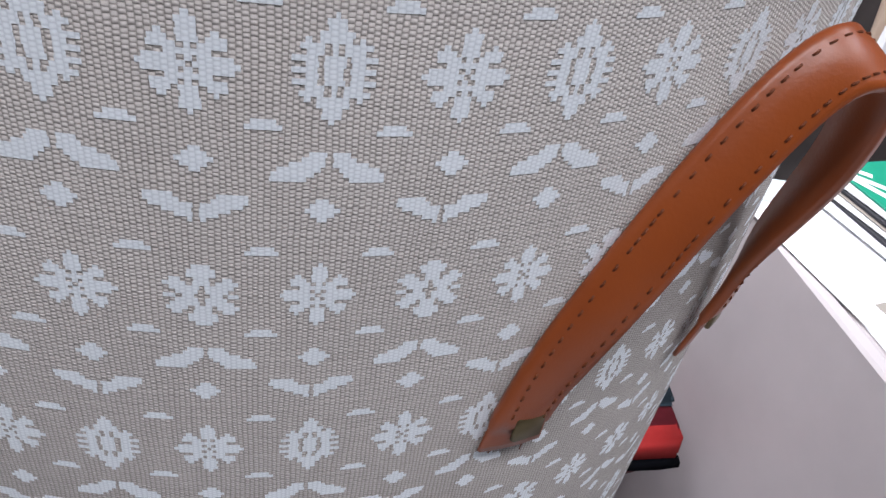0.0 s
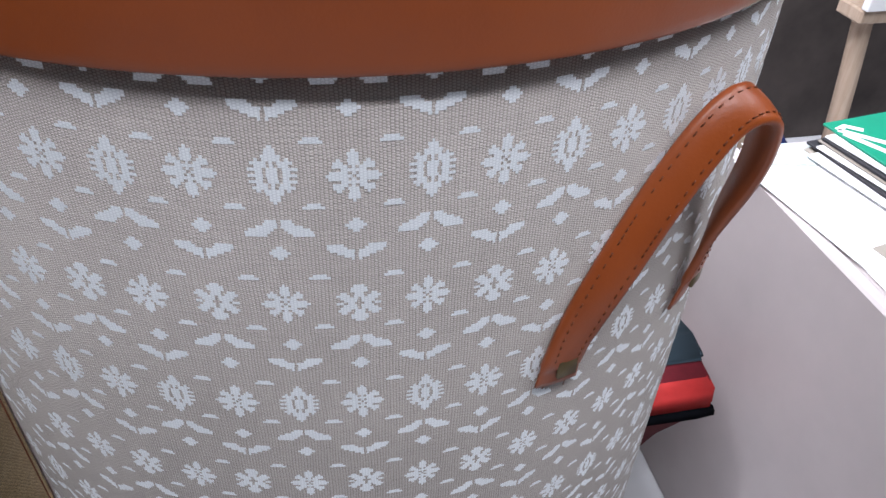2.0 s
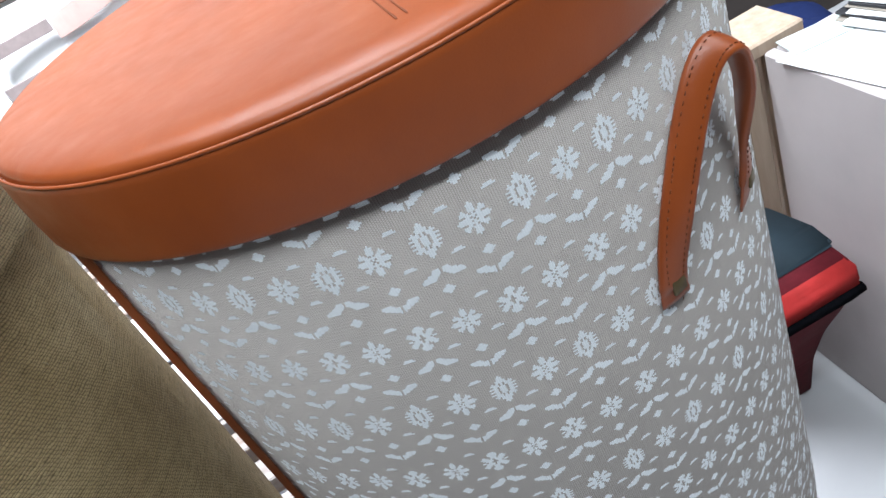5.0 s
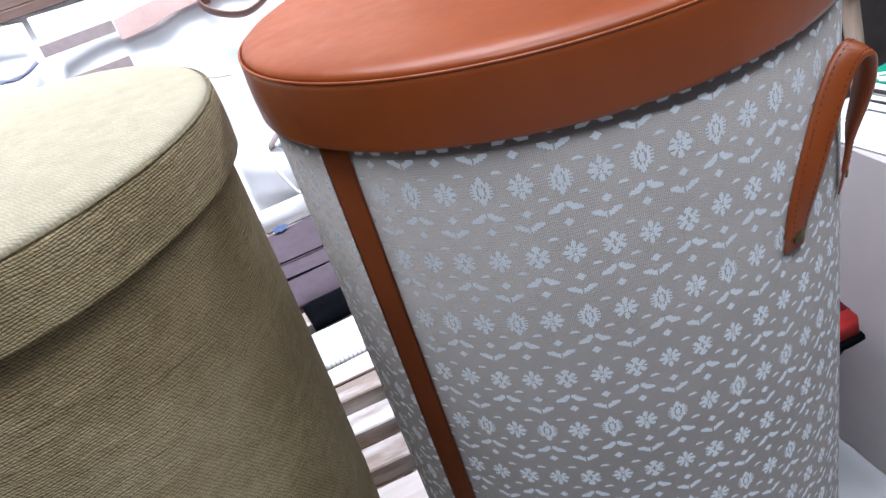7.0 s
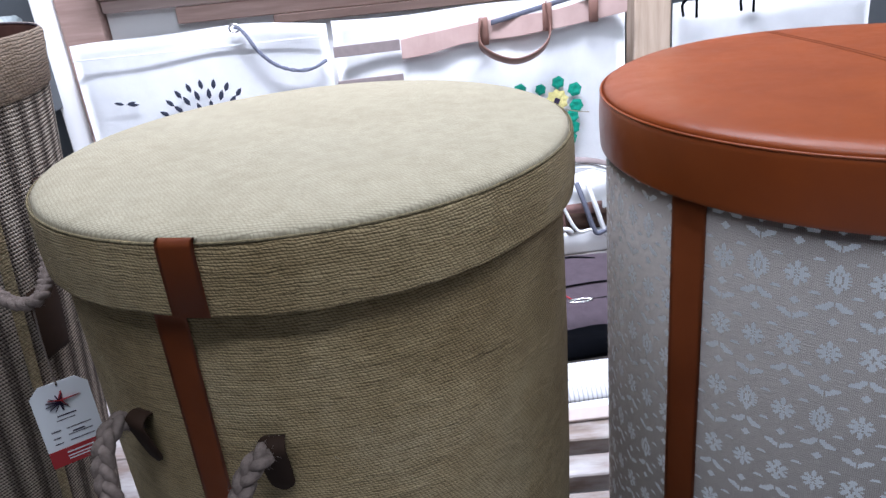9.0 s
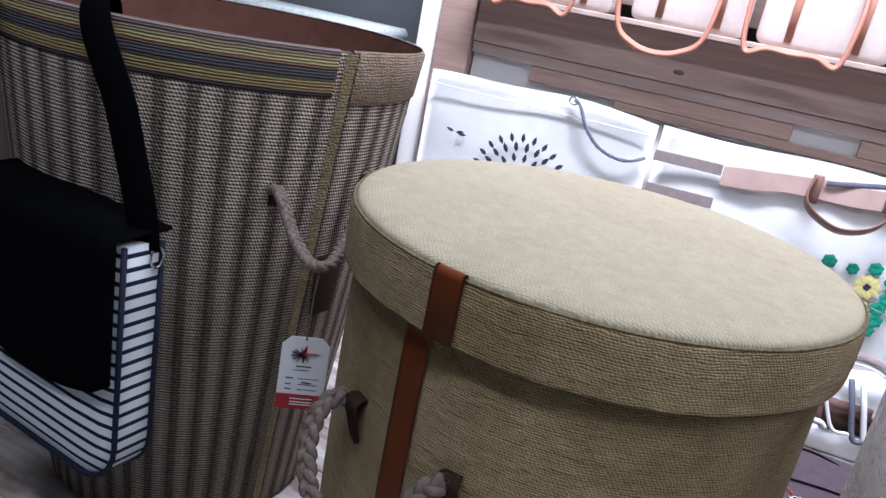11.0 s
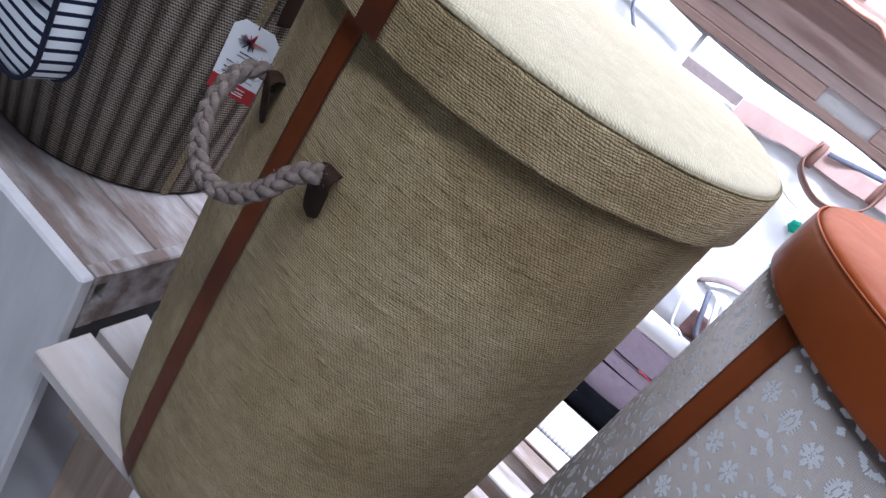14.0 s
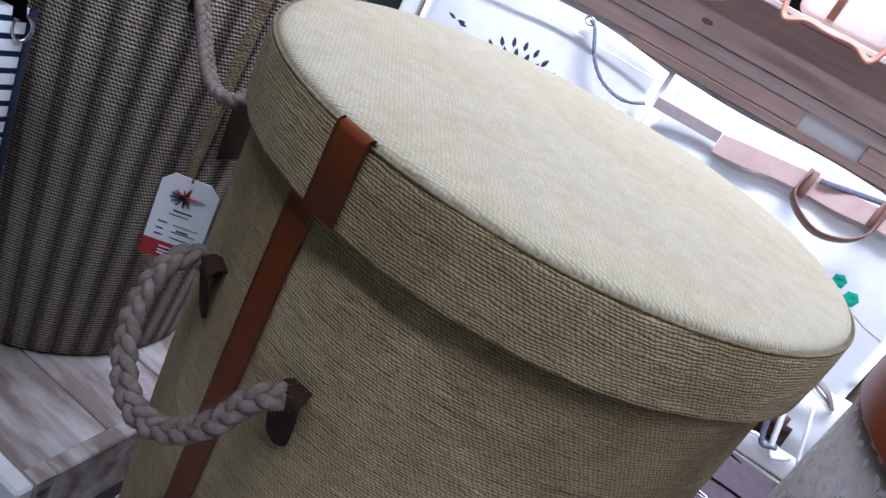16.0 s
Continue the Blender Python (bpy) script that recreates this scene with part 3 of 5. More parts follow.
def leather_tab(parent, r, deg, z, height=0.027, width=0.0105):
    """A bent leather flap that holds a rope's end in the drum's wall."""
    pts = spline([on_drum(r - 0.002, deg, z + 0.001), on_drum(r + 0.005, deg, z + 0.003), on_drum(r + 0.010, deg, z - 0.002), on_drum(r + 0.0075, deg, z - 0.012),
                  on_drum(r + 0.003, deg, z - height * 0.8), on_drum(r + 0.0012, deg, z - height)], 5)
    tan = Vector((-math.sin(radians(deg)), math.cos(radians(deg)), 0))
    part("leather_tab", ribbon(pts, [on_drum(1, deg, 0.2)] * len(pts), lambda f: width * (0.72 + 0.36 * math.sin(math.pi * min(1, f))) * math.sqrt(max(0.05, 1 - max(0, (f - 0.8) / 0.2) ** 2)), 0.0018, across=[tan] * len(pts)), M_DARKTAB, parent, "dark brown leather tab")


def olive_hamper():
    h = thing("laundry_hamper", (-0.4294, 0.021, BASE), "round olive jute hamper with matching lid and tan leather strap", "hamper", "lidded hampers")
    z = 0.9485 - BASE
    prof = [(0.150, 0.001), (0.170, 0.001), (0.1735, 0.005), (0.1765, 0.03), (0.1800, 0.08), (0.1838, 0.16), (0.1866, 0.26), (0.1880, 0.38), (0.1880, z - 0.01), (0.1880, z + 0.02), (0.182, z + 0.022)]
    part("body", sewn(lathe(prof, 160, 0.188), 0.0007, 0.0, 4), M_OLIVE, h)
    lid_p = lid_profile(0.1975, 0.0457)
    lid = part("lid", sewn(lathe([(a, b + z) for a, b in lid_p], 160), 0.0007, 0.0009, 3), M_OLIVE, h, "olive jute lid with grooved edge")
    part("lid_top", disc_uv(lathe([(a, b + z) for a, b in lid_top(0.1975, 0.0457)], 160)), M_OLIVE_LIT, lid)
    part("piping", tube([on_drum(0.1967, a, z + 0.0442) for a in range(0, 360, 3)], 0.0009, 8, True), M_OLIVE_CORD, lid)
    s = lathe([(0.1979, z + 0.0005), (0.1998, z + 0.0015), (0.2000, z + 0.0425), (0.1992, z + 0.0463), (0.1964, z + 0.0480), (0.1945, z + 0.0470)], 8, 0.2, radians(-106.2), radians(-99.5))
    bmesh.ops.solidify(s, geom=s.faces[:], thickness=0.0008)
    part("lid_strap", s, M_STRAP, lid)
    s = lathe([(a + 0.0016, b) for a, b in prof[2:9]] + [(0.1896, z)], 8, 0.19, radians(-112.9), radians(-106.0))
    bmesh.ops.solidify(s, geom=s.faces[:], thickness=0.0008)
    part("strap", s, M_STRAP, h)
    o = Vector((-0.4294, 0.021, BASE))
    pts = [Vector(p) - o for p in ((-0.544, -0.128, 0.853), (-0.551, -0.140, 0.864), (-0.556, -0.157, 0.856), (-0.551, -0.174, 0.835), (-0.535, -0.188, 0.814), (-0.513, -0.196, 0.804),
                                   (-0.489, -0.196, 0.810), (-0.470, -0.191, 0.830), (-0.461, -0.184, 0.849), (-0.451, -0.177, 0.857), (-0.448, -0.165, 0.853))]
    loop = part("rope_handle", rope(pts, 0.0065, 0.032, 3), M_ROPE, h, "braided jute rope")
    tagged(part("fibre_fuzz", fuzz(pts, 0.0065, 900, 5), M_ROPE, loop), kind="stuff")
    leather_tab(h, 0.1885, -95.0, 0.860 - BASE, 0.037, 0.0175)
    leather_tab(h, 0.1885, -123.5, 0.866 - BASE, 0.036, 0.0170)
    # loose threads that stand off the jute
    pick = random.Random(8)
    bm = bmesh.new()
    for _ in range(70):
        deg, zz = pick.choice((pick.uniform(-170, -116), pick.uniform(-96, 20))), pick.uniform(0.05, z + 0.040)
        r = 0.1985 if zz > z else 0.1885
        p = on_drum(r, deg, zz)
        q = on_drum(r + pick.uniform(0.001, 0.003), deg + pick.uniform(-1.2, 1.2), zz + pick.uniform(-0.003, 0.003))
        tube([p, (p + q) / 2 + on_drum(0.001, deg, 0), q], 0.00013, 3, bm=bm)
    tube(spline([on_drum(0.1955, 3, z + 0.0470), on_drum(0.203, 1.5, z + 0.0455), on_drum(0.213, 0, z + 0.045)], 4), 0.00035, 4, bm=bm)
    tagged(part("lint", bm, M_OLIVE_LIT, h), kind="stuff")


olive_hamper()

# ---- striped basket with its bag and tag ----
BX, BY, BZ = -0.906, 0.118, 0.5275


def basket_r(z):
    return 0.161 + (z - BZ) * 0.112


def stripes(name):
    """Coarse jute with upright brown stripes; its UV map is in metres."""
    n = Nodes(name, rough=0.92, spec=0.15)
    u, v = split_uv(n)
    uv = n.coords("UV")
    band = n.math("SINE", n.math("MULTIPLY", n.math("ADD", u, n.math("MULTIPLY", n.noise(uv, 30, 2), 0.003)), math.tau / 0.0262))
    thin = n.math("SINE", n.math("MULTIPLY", u, math.tau / 0.00683))
    ribs = n.math("SINE", n.math("MULTIPLY", n.math("ADD", v, n.math("MULTIPLY", n.noise(uv, 90, 2, 0.5, (0.4, 1, 1)), 0.003)), math.tau / 0.0034))
    cross = n.math("SINE", n.math("ADD", n.math("MULTIPLY", u, math.tau / 0.0031), n.math("MULTIPLY", v, math.pi / 0.0034)))
    f = n.math("ADD", n.math("ADD", n.math("ADD", 0.18, n.math("MULTIPLY", band, 0.22)), n.math("MULTIPLY", thin, 0.05)), n.math("MULTIPLY", n.noise(uv, 160, 3, 0.6, (1, 3, 1)), 0.6))
    col = n.ramp(f, [(0.0, (0.050, 0.039, 0.034)), (0.28, (0.105, 0.084, 0.070)), (0.50, (0.265, 0.222, 0.184)), (0.8, (0.41, 0.350, 0.292))])
    yarn = n.math("ADD", n.math("MULTIPLY", n.math("ADD", ribs, n.math("MULTIPLY", cross, 0.45)), 0.30), 0.56)
    col = n.mix(1.0, col, n.ramp(yarn, [(0.25, (0.10, 0.085, 0.08)), (0.75, (1.25, 1.25, 1.25))]), "MULTIPLY")
    return n.done(col, n.bump(n.math("ADD", ribs, cross), 0.6, 0.0008))


def hoops(name):
    """Coarse jute with level stripes in straw, grey and plum."""
    n = Nodes(name, rough=0.92, spec=0.15)
    u, v = split_uv(n)
    uv = n.coords("UV")
    f = n.math("FRACT", n.math("MULTIPLY", n.math("ADD", v, n.math("MULTIPLY", n.noise(uv, 40, 2), 0.001)), 1 / 0.048))
    col = n.ramp(f, [(0.0, (0.05, 0.04, 0.05)), (0.10, (0.09, 0.06, 0.075)), (0.14, (0.34, 0.27, 0.13)), (0.20, (0.34, 0.27, 0.13)), (0.22, (0.22, 0.10, 0.06)), (0.25, (0.36, 0.29, 0.14)), (0.33, (0.30, 0.26, 0.12)),
                     (0.36, (0.065, 0.060, 0.065)), (0.46, (0.10, 0.095, 0.11)), (0.58, (0.08, 0.072, 0.075)), (0.61, (0.24, 0.11, 0.06)), (0.64, (0.34, 0.28, 0.14)), (0.72, (0.36, 0.31, 0.17)), (0.76, (0.20, 0.16, 0.10)),
                     (0.80, (0.34, 0.28, 0.15)), (0.85, (0.11, 0.085, 0.09)), (0.93, (0.16, 0.12, 0.12)), (1.0, (0.34, 0.29, 0.25))])
    ribs = n.math("SINE", n.math("MULTIPLY", n.math("ADD", v, n.math("MULTIPLY", n.noise(uv, 120, 2, 0.5, (0.4, 1, 1)), 0.002)), math.tau / 0.0028))
    col = n.mix(1.0, col, n.ramp(n.math("ADD", n.math("MULTIPLY", ribs, 0.3), 0.6), [(0.2, (0.4, 0.4, 0.4)), (0.85, (1.1, 1.1, 1.1))]), "MULTIPLY")
    return n.done(col, n.bump(ribs, 0.6, 0.0008))


M_STRIPES = stripes("brown_striped_jute")
M_HOOPS = hoops("straw_banded_jute")
M_STRAW = jute("straw_trim", (0.39, 0.33, 0.225), (0.12, 0.10, 0.065), 0.0030)
M_RUST = jute("rose_grey_trim", (0.42, 0.345, 0.305), (0.15, 0.115, 0.10), 0.0030)
M_LINING = plain("brown_lining", (0.095, 0.043, 0.032), 0.95, 0.1, 0.15, 40)
M_CARD = plain("white_card", (0.80, 0.82, 0.85), 0.6, 0.3, 0.02, 20)
M_INK = plain("dark_ink", (0.03, 0.02, 0.05), 0.7)
M_RED = plain("red_print", (0.42, 0.03, 0.035), 0.6)
M_BLACK = plain("black_cloth", (0.0025, 0.0028, 0.004), 0.95, 0.03, 0.2, 60, 0.3)
M_NAVY = plain("navy_piping", (0.008, 0.011, 0.03), 0.8)
M_METAL = plain("bright_metal", (0.7, 0.7, 0.7), 0.25, 0.5, 0.05, 60, metal=1.0)


def basket():
    b = thing("storage_basket", (BX, BY, BZ), "tall brown striped woven jute basket with rope handles", "basket")
    top = 1.081 - BZ
    part("body", lathe([(0.12, 0.001), (0.156, 0.001), (0.1605, 0.006), (0.1625, 0.02), (0.161 + 0.112 * 0.25, 0.25), (0.161 + 0.112 * top, top - 0.002), (0.159 + 0.112 * top, top)], 144, 0.2), M_STRIPES, b)
    part("lining", lathe([(0.1592 + 0.112 * top, top - 0.0005), (0.157 + 0.112 * top, top - 0.004), (0.155, 0.012), (0.02, 0.010)], 96, 0.2), M_LINING, b, "dark brown lining")
    z0 = 1.037 - BZ
    hem = lathe([(0.1615 + 0.112 * z0, z0), (0.1625 + 0.112 * z0, z0 + 0.002), (0.1628 + 0.112 * top, top - 0.002), (0.1605 + 0.112 * top, top + 0.0015), (0.1585 + 0.112 * top, top)], 110, 0.2, radians(-378), radians(-22))
    part("rim_band", hem, M_HOOPS, b, "banded straw and grey rim")
    z1 = 1.031 - BZ
    patch = lathe([(0.1620 + 0.112 * z1, z1), (0.1640 + 0.112 * z1, z1 + 0.002), (0.1642 + 0.112 * top, top - 0.002), (0.1615 + 0.112 * top, top + 0.002)], 20, 0.2, radians(-16.5), radians(22))
    part("rim_patch", patch, M_RUST, b, "rose-grey rim patch")
    trim = lathe([(0.1632 + 0.112 * q, q) for q in (0.004, 0.15, 0.3, 0.45)] + [(0.1650 + 0.112 * top, top)], 5, 0.2, radians(-20.6), radians(-17.2))
    part("seam_trim", trim, M_STRAW, b, "straw-coloured seam trim")
    o = Vector((BX, BY, BZ))
    pts = [Vector(p) - o for p in ((-0.730, -0.001, 0.946), (-0.719, -0.008, 0.951), (-0.706, -0.017, 0.945), (-0.690, -0.024, 0.928), (-0.672, -0.032, 0.914), (-0.652, -0.038, 0.906), (-0.640, -0.030, 0.908), (-0.646, 0.000, 0.920),
                                   (-0.659, 0.040, 0.936), (-0.672, 0.080, 0.952), (-0.681, 0.104, 0.957), (-0.694, 0.106, 0.957))]
    h = part("rope_handle", rope(pts, 0.0056, 0.020, 3), M_ROPE, b, "thin jute rope")
    tagged(part("fibre_fuzz", fuzz(pts, 0.0048, 400, 6), M_ROPE, h), kind="stuff")
    for deg, z in ((-33.0, 0.944), (-2.5, 0.955)):
        r = basket_r(z)
        pt = [on_drum(r + 0.0008, deg, z + 0.006 - BZ), on_drum(r + 0.0016, deg, z - BZ), on_drum(r + 0.0005, deg, z - 0.014 - BZ)]
        tan = Vector((-math.sin(radians(deg)), math.cos(radians(deg)), 0))
        part("leather_tab", ribbon(pt, [on_drum(1, deg, 0)] * 3, 0.010, 0.0014, across=[tan] * 3), M_DARKTAB, b, "dark brown leather tab")
    deg = -9.5
    r = basket_r(0.83)
    tan = Vector((-math.sin(radians(deg)), math.cos(radians(deg)), 0))
    pt = spline([on_drum(r + 0.0035, deg, 0.868 - BZ), on_drum(r + 0.0035, deg, 0.845 - BZ), on_drum(r + 0.002, deg, 0.815 - BZ), on_drum(r + 0.001, deg, 0.798 - BZ)], 3)
    part("leather_patch", ribbon(pt, [on_drum(1, deg, 0)] * len(pt), lambda f: 0.040 - 0.012 * abs(f - 0.3), 0.0016, across=[tan] * len(pt)), M_DARKTAB, b, "dark brown leather patch")


basket()


def price_tag():
    """A card tag on a string from the basket's rope; its face is turned to the aisle."""
    t = thing("price_tag", (-0.645, -0.041, 0.7655), "white card price tag with red foot, hung on a string", "price tag", turn=33.0)
    w, hh = 0.0213, 0.0735
    bm = bmesh.new()
    rim = [(-w, 0), (w, 0), (w, hh - 0.008), (w - 0.008, hh), (-w + 0.008, hh), (-w, hh - 0.008)]
    front = [bm.verts.new((x, -0.0004, z)) for x, z in rim]
    back = [bm.verts.new((x, 0.0004, z)) for x, z in rim]
    bm.faces.new(front)
    bm.faces.new(back[::-1])
    for i in range(6):
        bm.faces.new((front[i], back[i], back[(i + 1) % 6], front[(i + 1) % 6]))
    bmesh.ops.recalc_face_normals(bm, faces=bm.faces)
    card = part("card", bm, M_CARD, t, smooth=False)
    part("foot_band", box(-w, w, -0.0009, -0.00045, 0.0, 0.0150, 0), M_RED, card, "red printed foot", False)
    # the mark at the head: a plain dark and red shape
    k = 0.87
    mark = bmesh.new()
    for i in range(9):
        a = math.pi * (0.40 + 0.16 * i)
        tube([(-0.002, -0.0006, 0.0555), (-0.002 + 0.0105 * math.cos(a), -0.0006, 0.0555 + 0.0075 * math.sin(a))], lambda f: 0.0026 - 0.0015 * f, 5, bm=mark, flat=0.2)
    part("dark_mark", mark, M_INK, card)
    mark = bmesh.new()
    for x, z in ((0.0135, 0.0575), (-0.010, 0.060), (0.001, 0.0655), (0.003, 0.0505)):
        tube([(-0.001, -0.0009, 0.0575), (x, -0.0009, z)], lambda f: 0.0028 - 0.0022 * f, 5, bm=mark, flat=0.2)
    part("red_mark", mark, M_RED, card)
    for z, x0, x1, th in ((0.050, -0.008, 0.008, 0.0011), (0.046, -0.010, 0.006, 0.0005), (0.036, -0.004, 0.017, 0.0005), (0.036, -0.017, -0.009, 0.0009), (0.029, -0.004, 0.017, 0.0005),
                          (0.031, 0.0, 0.010, 0.0012), (0.029, -0.017, -0.011, 0.0009), (0.023, -0.004, 0.017, 0.0005), (0.023, -0.017, -0.010, 0.0009)):
        part("print_bar", box(x0 * k, x1 * k, -0.0008, -0.00045, z * k, (z + th) * k, 0), M_INK, card, smooth=False)
    for z in (0.012, 0.008, 0.005):
        part("foot_bar", box(-0.010 * k, 0.013 * k, -0.0013, -0.00095, z * k, (z + 0.0010) * k, 0), M_CARD, card, smooth=False)
    inv = t.matrix_basis.inverted()
    part("string", tube(spline([inv @ Vector(p) for p in ((-0.645, -0.036, 0.904), (-0.6455, -0.039, 0.880), (-0.645, -0.041, 0.858), (-0.645, -0.0415, 0.836))], 6), 0.0008, 5), M_ROPE, t)


price_tag()


def striped_cloth(name):
    n = Nodes(name, rough=0.9, spec=0.15)
    u, v = split_uv(n)
    f = n.math("FRACT", n.math("MULTIPLY", v, 1 / 0.0125))
    col = n.ramp(f, [(0.0, (0.010, 0.013, 0.035)), (0.31, (0.010, 0.013, 0.035)), (0.35, (0.70, 0.74, 0.78)), (0.97, (0.70, 0.74, 0.78)), (1.0, (0.02, 0.02, 0.05))])
    return n.done(col, n.bump(n.noise(n.coords("UV"), 900, 2), 0.2, 0.0005))


M_SAILOR = striped_cloth("navy_striped_canvas")


def flat_uv(bm, ax, ay):
    layer = bm.loops.layers.uv.verify()
    for f in bm.faces:
        for loop in f.loops:
            loop[layer].uv = (loop.vert.co.dot(Vector(ax)), loop.vert.co.dot(Vector(ay)))
    return bm


def rounded_slab(w, h, d, radius, bulge=0.006, bottom_only=True, steps=6):
    """An upright soft slab, w wide, h high, d deep, with round lower corners; its foot stands at z = 0."""
    outline = []
    for cx, cz, a0 in ((w / 2 - radius, radius, -90), (-w / 2 + radius, radius, 180)):
        arc = [(cx + radius * math.cos(radians(a0 + 90 * k / steps)), cz + radius * math.sin(radians(a0 + 90 * k / steps))) for k in range(steps + 1)]
        outline.append(arc)
    ring = outline[0] + [(w / 2, h * f) for f in (0.4, 0.6, 0.8)] + [(w / 2, h), (-w / 2, h)] + [(-w / 2, h * f) for f in (0.8, 0.6, 0.4)] + outline[1]
    bm = bmesh.new()
    cx, cz = 0.0, h * 0.5
    layers = []
    for y, scale in ((-d / 2 - bulge, 0.55), (-d / 2 - bulge * 0.6, 0.85), (-d / 2, 0.985), (-d / 2 + 0.002, 1.0), (d / 2 - 0.002, 1.0), (d / 2, 0.985), (d / 2 + bulge, 0.6)):
        layers.append([bm.verts.new((cx + (x - cx) * scale, y, cz + (z - cz) * scale)) for x, z in ring])
    n = len(ring)
    for a, b in zip(layers, layers[1:]):
        for i in range(n):
            bm.faces.new((a[i], a[(i + 1) % n], b[(i + 1) % n], b[i]))
    bm.faces.new(layers[0])
    bm.faces.new(layers[-1][::-1])
    bmesh.ops.recalc_face_normals(bm, faces=bm.faces)
    return bm


def shoulder_bag():
    """Hangs by its strap over the basket's rim, its back against the basket."""
    t = thing("shoulder_bag", (-0.868, -0.112, 0.675), "navy and white striped shoulder bag with black flap on the basket", "bag", turn=-6.0)
    bm = rounded_slab(0.215, 0.235, 0.036, 0.045)
    body = part("body", flat_uv(bm, (1, 0, 0), (0, 0.0, 1)), M_SAILOR, t)
    ring = []
    for cx, a0 in ((0.0625, -90), (-0.0625, 180)):
        ring.append([(cx + 0.0455 * math.cos(radians(a0 + 15 * k)), 0.0452 + 0.0455 * math.sin(radians(a0 + 15 * k))) for k in range(7)])
    for y in (-0.0185, 0.0185):
        edge = [(-0.108, y, 0.235), (-0.108, y, 0.12)] + [(x, y, z) for x, z in ring[1]] + [(x, y, z) for x, z in ring[0]] + [(0.108, y, 0.12), (0.108, y, 0.235)]
        part("piping", tube(edge, 0.0026, 7), M_NAVY, body)
    flap = bmesh.new()
    cols, rows = 12, 8
    grid = []
    for j in range(rows + 1):
        line = []
        for i in range(cols + 1):
            x = -0.110 + 0.220 * i / cols
            drop = (0.132 + 0.030 * math.sin(math.pi * i / cols) ** 0.6) * j / rows
            y = -0.030 - 0.007 * math.sin(math.pi * i / cols) * math.sin(math.pi * min(1, j / rows + 0.2))
            line.append(flap.verts.new((x, y, 0.245 - drop)))
        grid.append(line)
    back = [flap.verts.new((-0.110 + 0.220 * i / cols, 0.026, 0.247)) for i in range(cols + 1)]
    for i in range(cols):
        flap.faces.new((back[i], back[i + 1], grid[0][i + 1], grid[0][i]))
        for j in range(rows):
            flap.faces.new((grid[j][i], grid[j][i + 1], grid[j + 1][i + 1], grid[j + 1][i]))
    bmesh.ops.recalc_face_normals(flap, faces=flap.faces)
    bmesh.ops.solidify(flap, geom=flap.faces[:], thickness=0.003)
    part("flap", flap, M_BLACK, t, "plain black cloth flap")
    inv = t.matrix_basis.inverted()
    strap_pts = spline([inv @ Vector(p) for p in ((-0.765, -0.118, 0.903), (-0.769, -0.120, 0.935), (-0.781, -0.121, 0.975), (-0.797, -0.122, 1.022), (-0.828, -0.118, 1.070), (-0.846, -0.104, 1.094), (-0.854, -0.086, 1.088), (-0.860, -0.078, 1.02))], 5)
    part("strap", ribbon(strap_pts, [(0.35, -0.9, 0.1)] * len(strap_pts), 0.028, 0.002), M_BLACK, t, "black webbing strap")
    strap_pts = spline([inv @ Vector(p) for p in ((-0.975, -0.100, 0.905), (-0.978, -0.106, 0.97), (-0.985, -0.112, 1.03), (-0.985, -0.108, 1.079), (-0.980, -0.094, 1.094), (-0.972, -0.072, 1.08), (-0.968, -0.062, 1.02))], 5)
    part("strap", ribbon(strap_pts, [(0.0, -1, 0.1)] * len(strap_pts), 0.022, 0.002), M_BLACK, t, "black webbing strap")
    part("ring", tube([(0.1105 + 0.001 * math.cos(a), 0.012 + 0.006 * math.cos(a), 0.222 + 0.009 * math.sin(a)) for a in np.linspace(0, math.tau, 20)[:-1]], 0.0013, 6, True), M_METAL, t, "bright metal ring")


shoulder_bag()


def striped_pouch():
    """A soft upright bag on the crate beside the basket: striped head, black waist, pale foot."""
    t = thing("cloth_bag", (-1.25, -0.030, 0.5268), "striped cloth bag with black waist standing on the crate", "bag")
    for name, z0, z1, grow, mat, label in (("foot", 0.0, 0.135, 0.0, M_DARKTAB, "dark brown card foot"), ("waist", 0.1355, 0.232, 0.004, M_BLACK, "black cloth waist"), ("head", 0.2325, 0.30, 0.001, M_SAILOR, "striped canvas head")):
        bm = box(-0.118 - grow, 0.118 + grow, -0.03 - grow, 0.03 + grow, z0, z1, 0.010, segments=3)
        part(name, flat_uv(bm, (1, 0, 0), (0, 0, 0.5)), mat, t, label)


striped_pouch()

# ---- rack, tote bags and handbags at the back ----
M_TOTE_TAN = leather("rose_brown_leather", (0.52, 0.38, 0.345), (0.43, 0.30, 0.27), 0.6, spec=0.15)
M_LOOP = leather("brown_loop_leather", (0.23, 0.125, 0.10), (0.17, 0.09, 0.07), 0.5)
M_TAUPE = plain("taupe_webbing", (0.27, 0.225, 0.22), 0.9, 0.1, 0.1, 60, 0.3)
M_COPPER = leather("copper_leather", (0.42, 0.19, 0.135), (0.35, 0.15, 0.10), 0.45)
M_CREAM = plain("cream_canvas", (0.56, 0.48, 0.45), 0.9, 0.15, 0.05, 80, 0.3)
M_CORD = plain("grey_blue_cord", (0.16, 0.17, 0.22), 0.9, 0.1, 0.2, 200, 0.4)
M_GREEN = plain("green_thread", (0.01, 0.33, 0.22), 0.7, 0.3, 0.25, 300, 0.5)
M_YELLOW = plain("yellow_thread", (0.82, 0.74, 0.30), 0.7, 0.3, 0.2, 300, 0.5)
M_DARKPRINT = plain("blue_black_print", (0.03, 0.035, 0.06), 0.8)
M_PLANK4 = wood("broad_plank", (0.62, 0.46, 0.40), (0.47, 0.345, 0.30), "X")
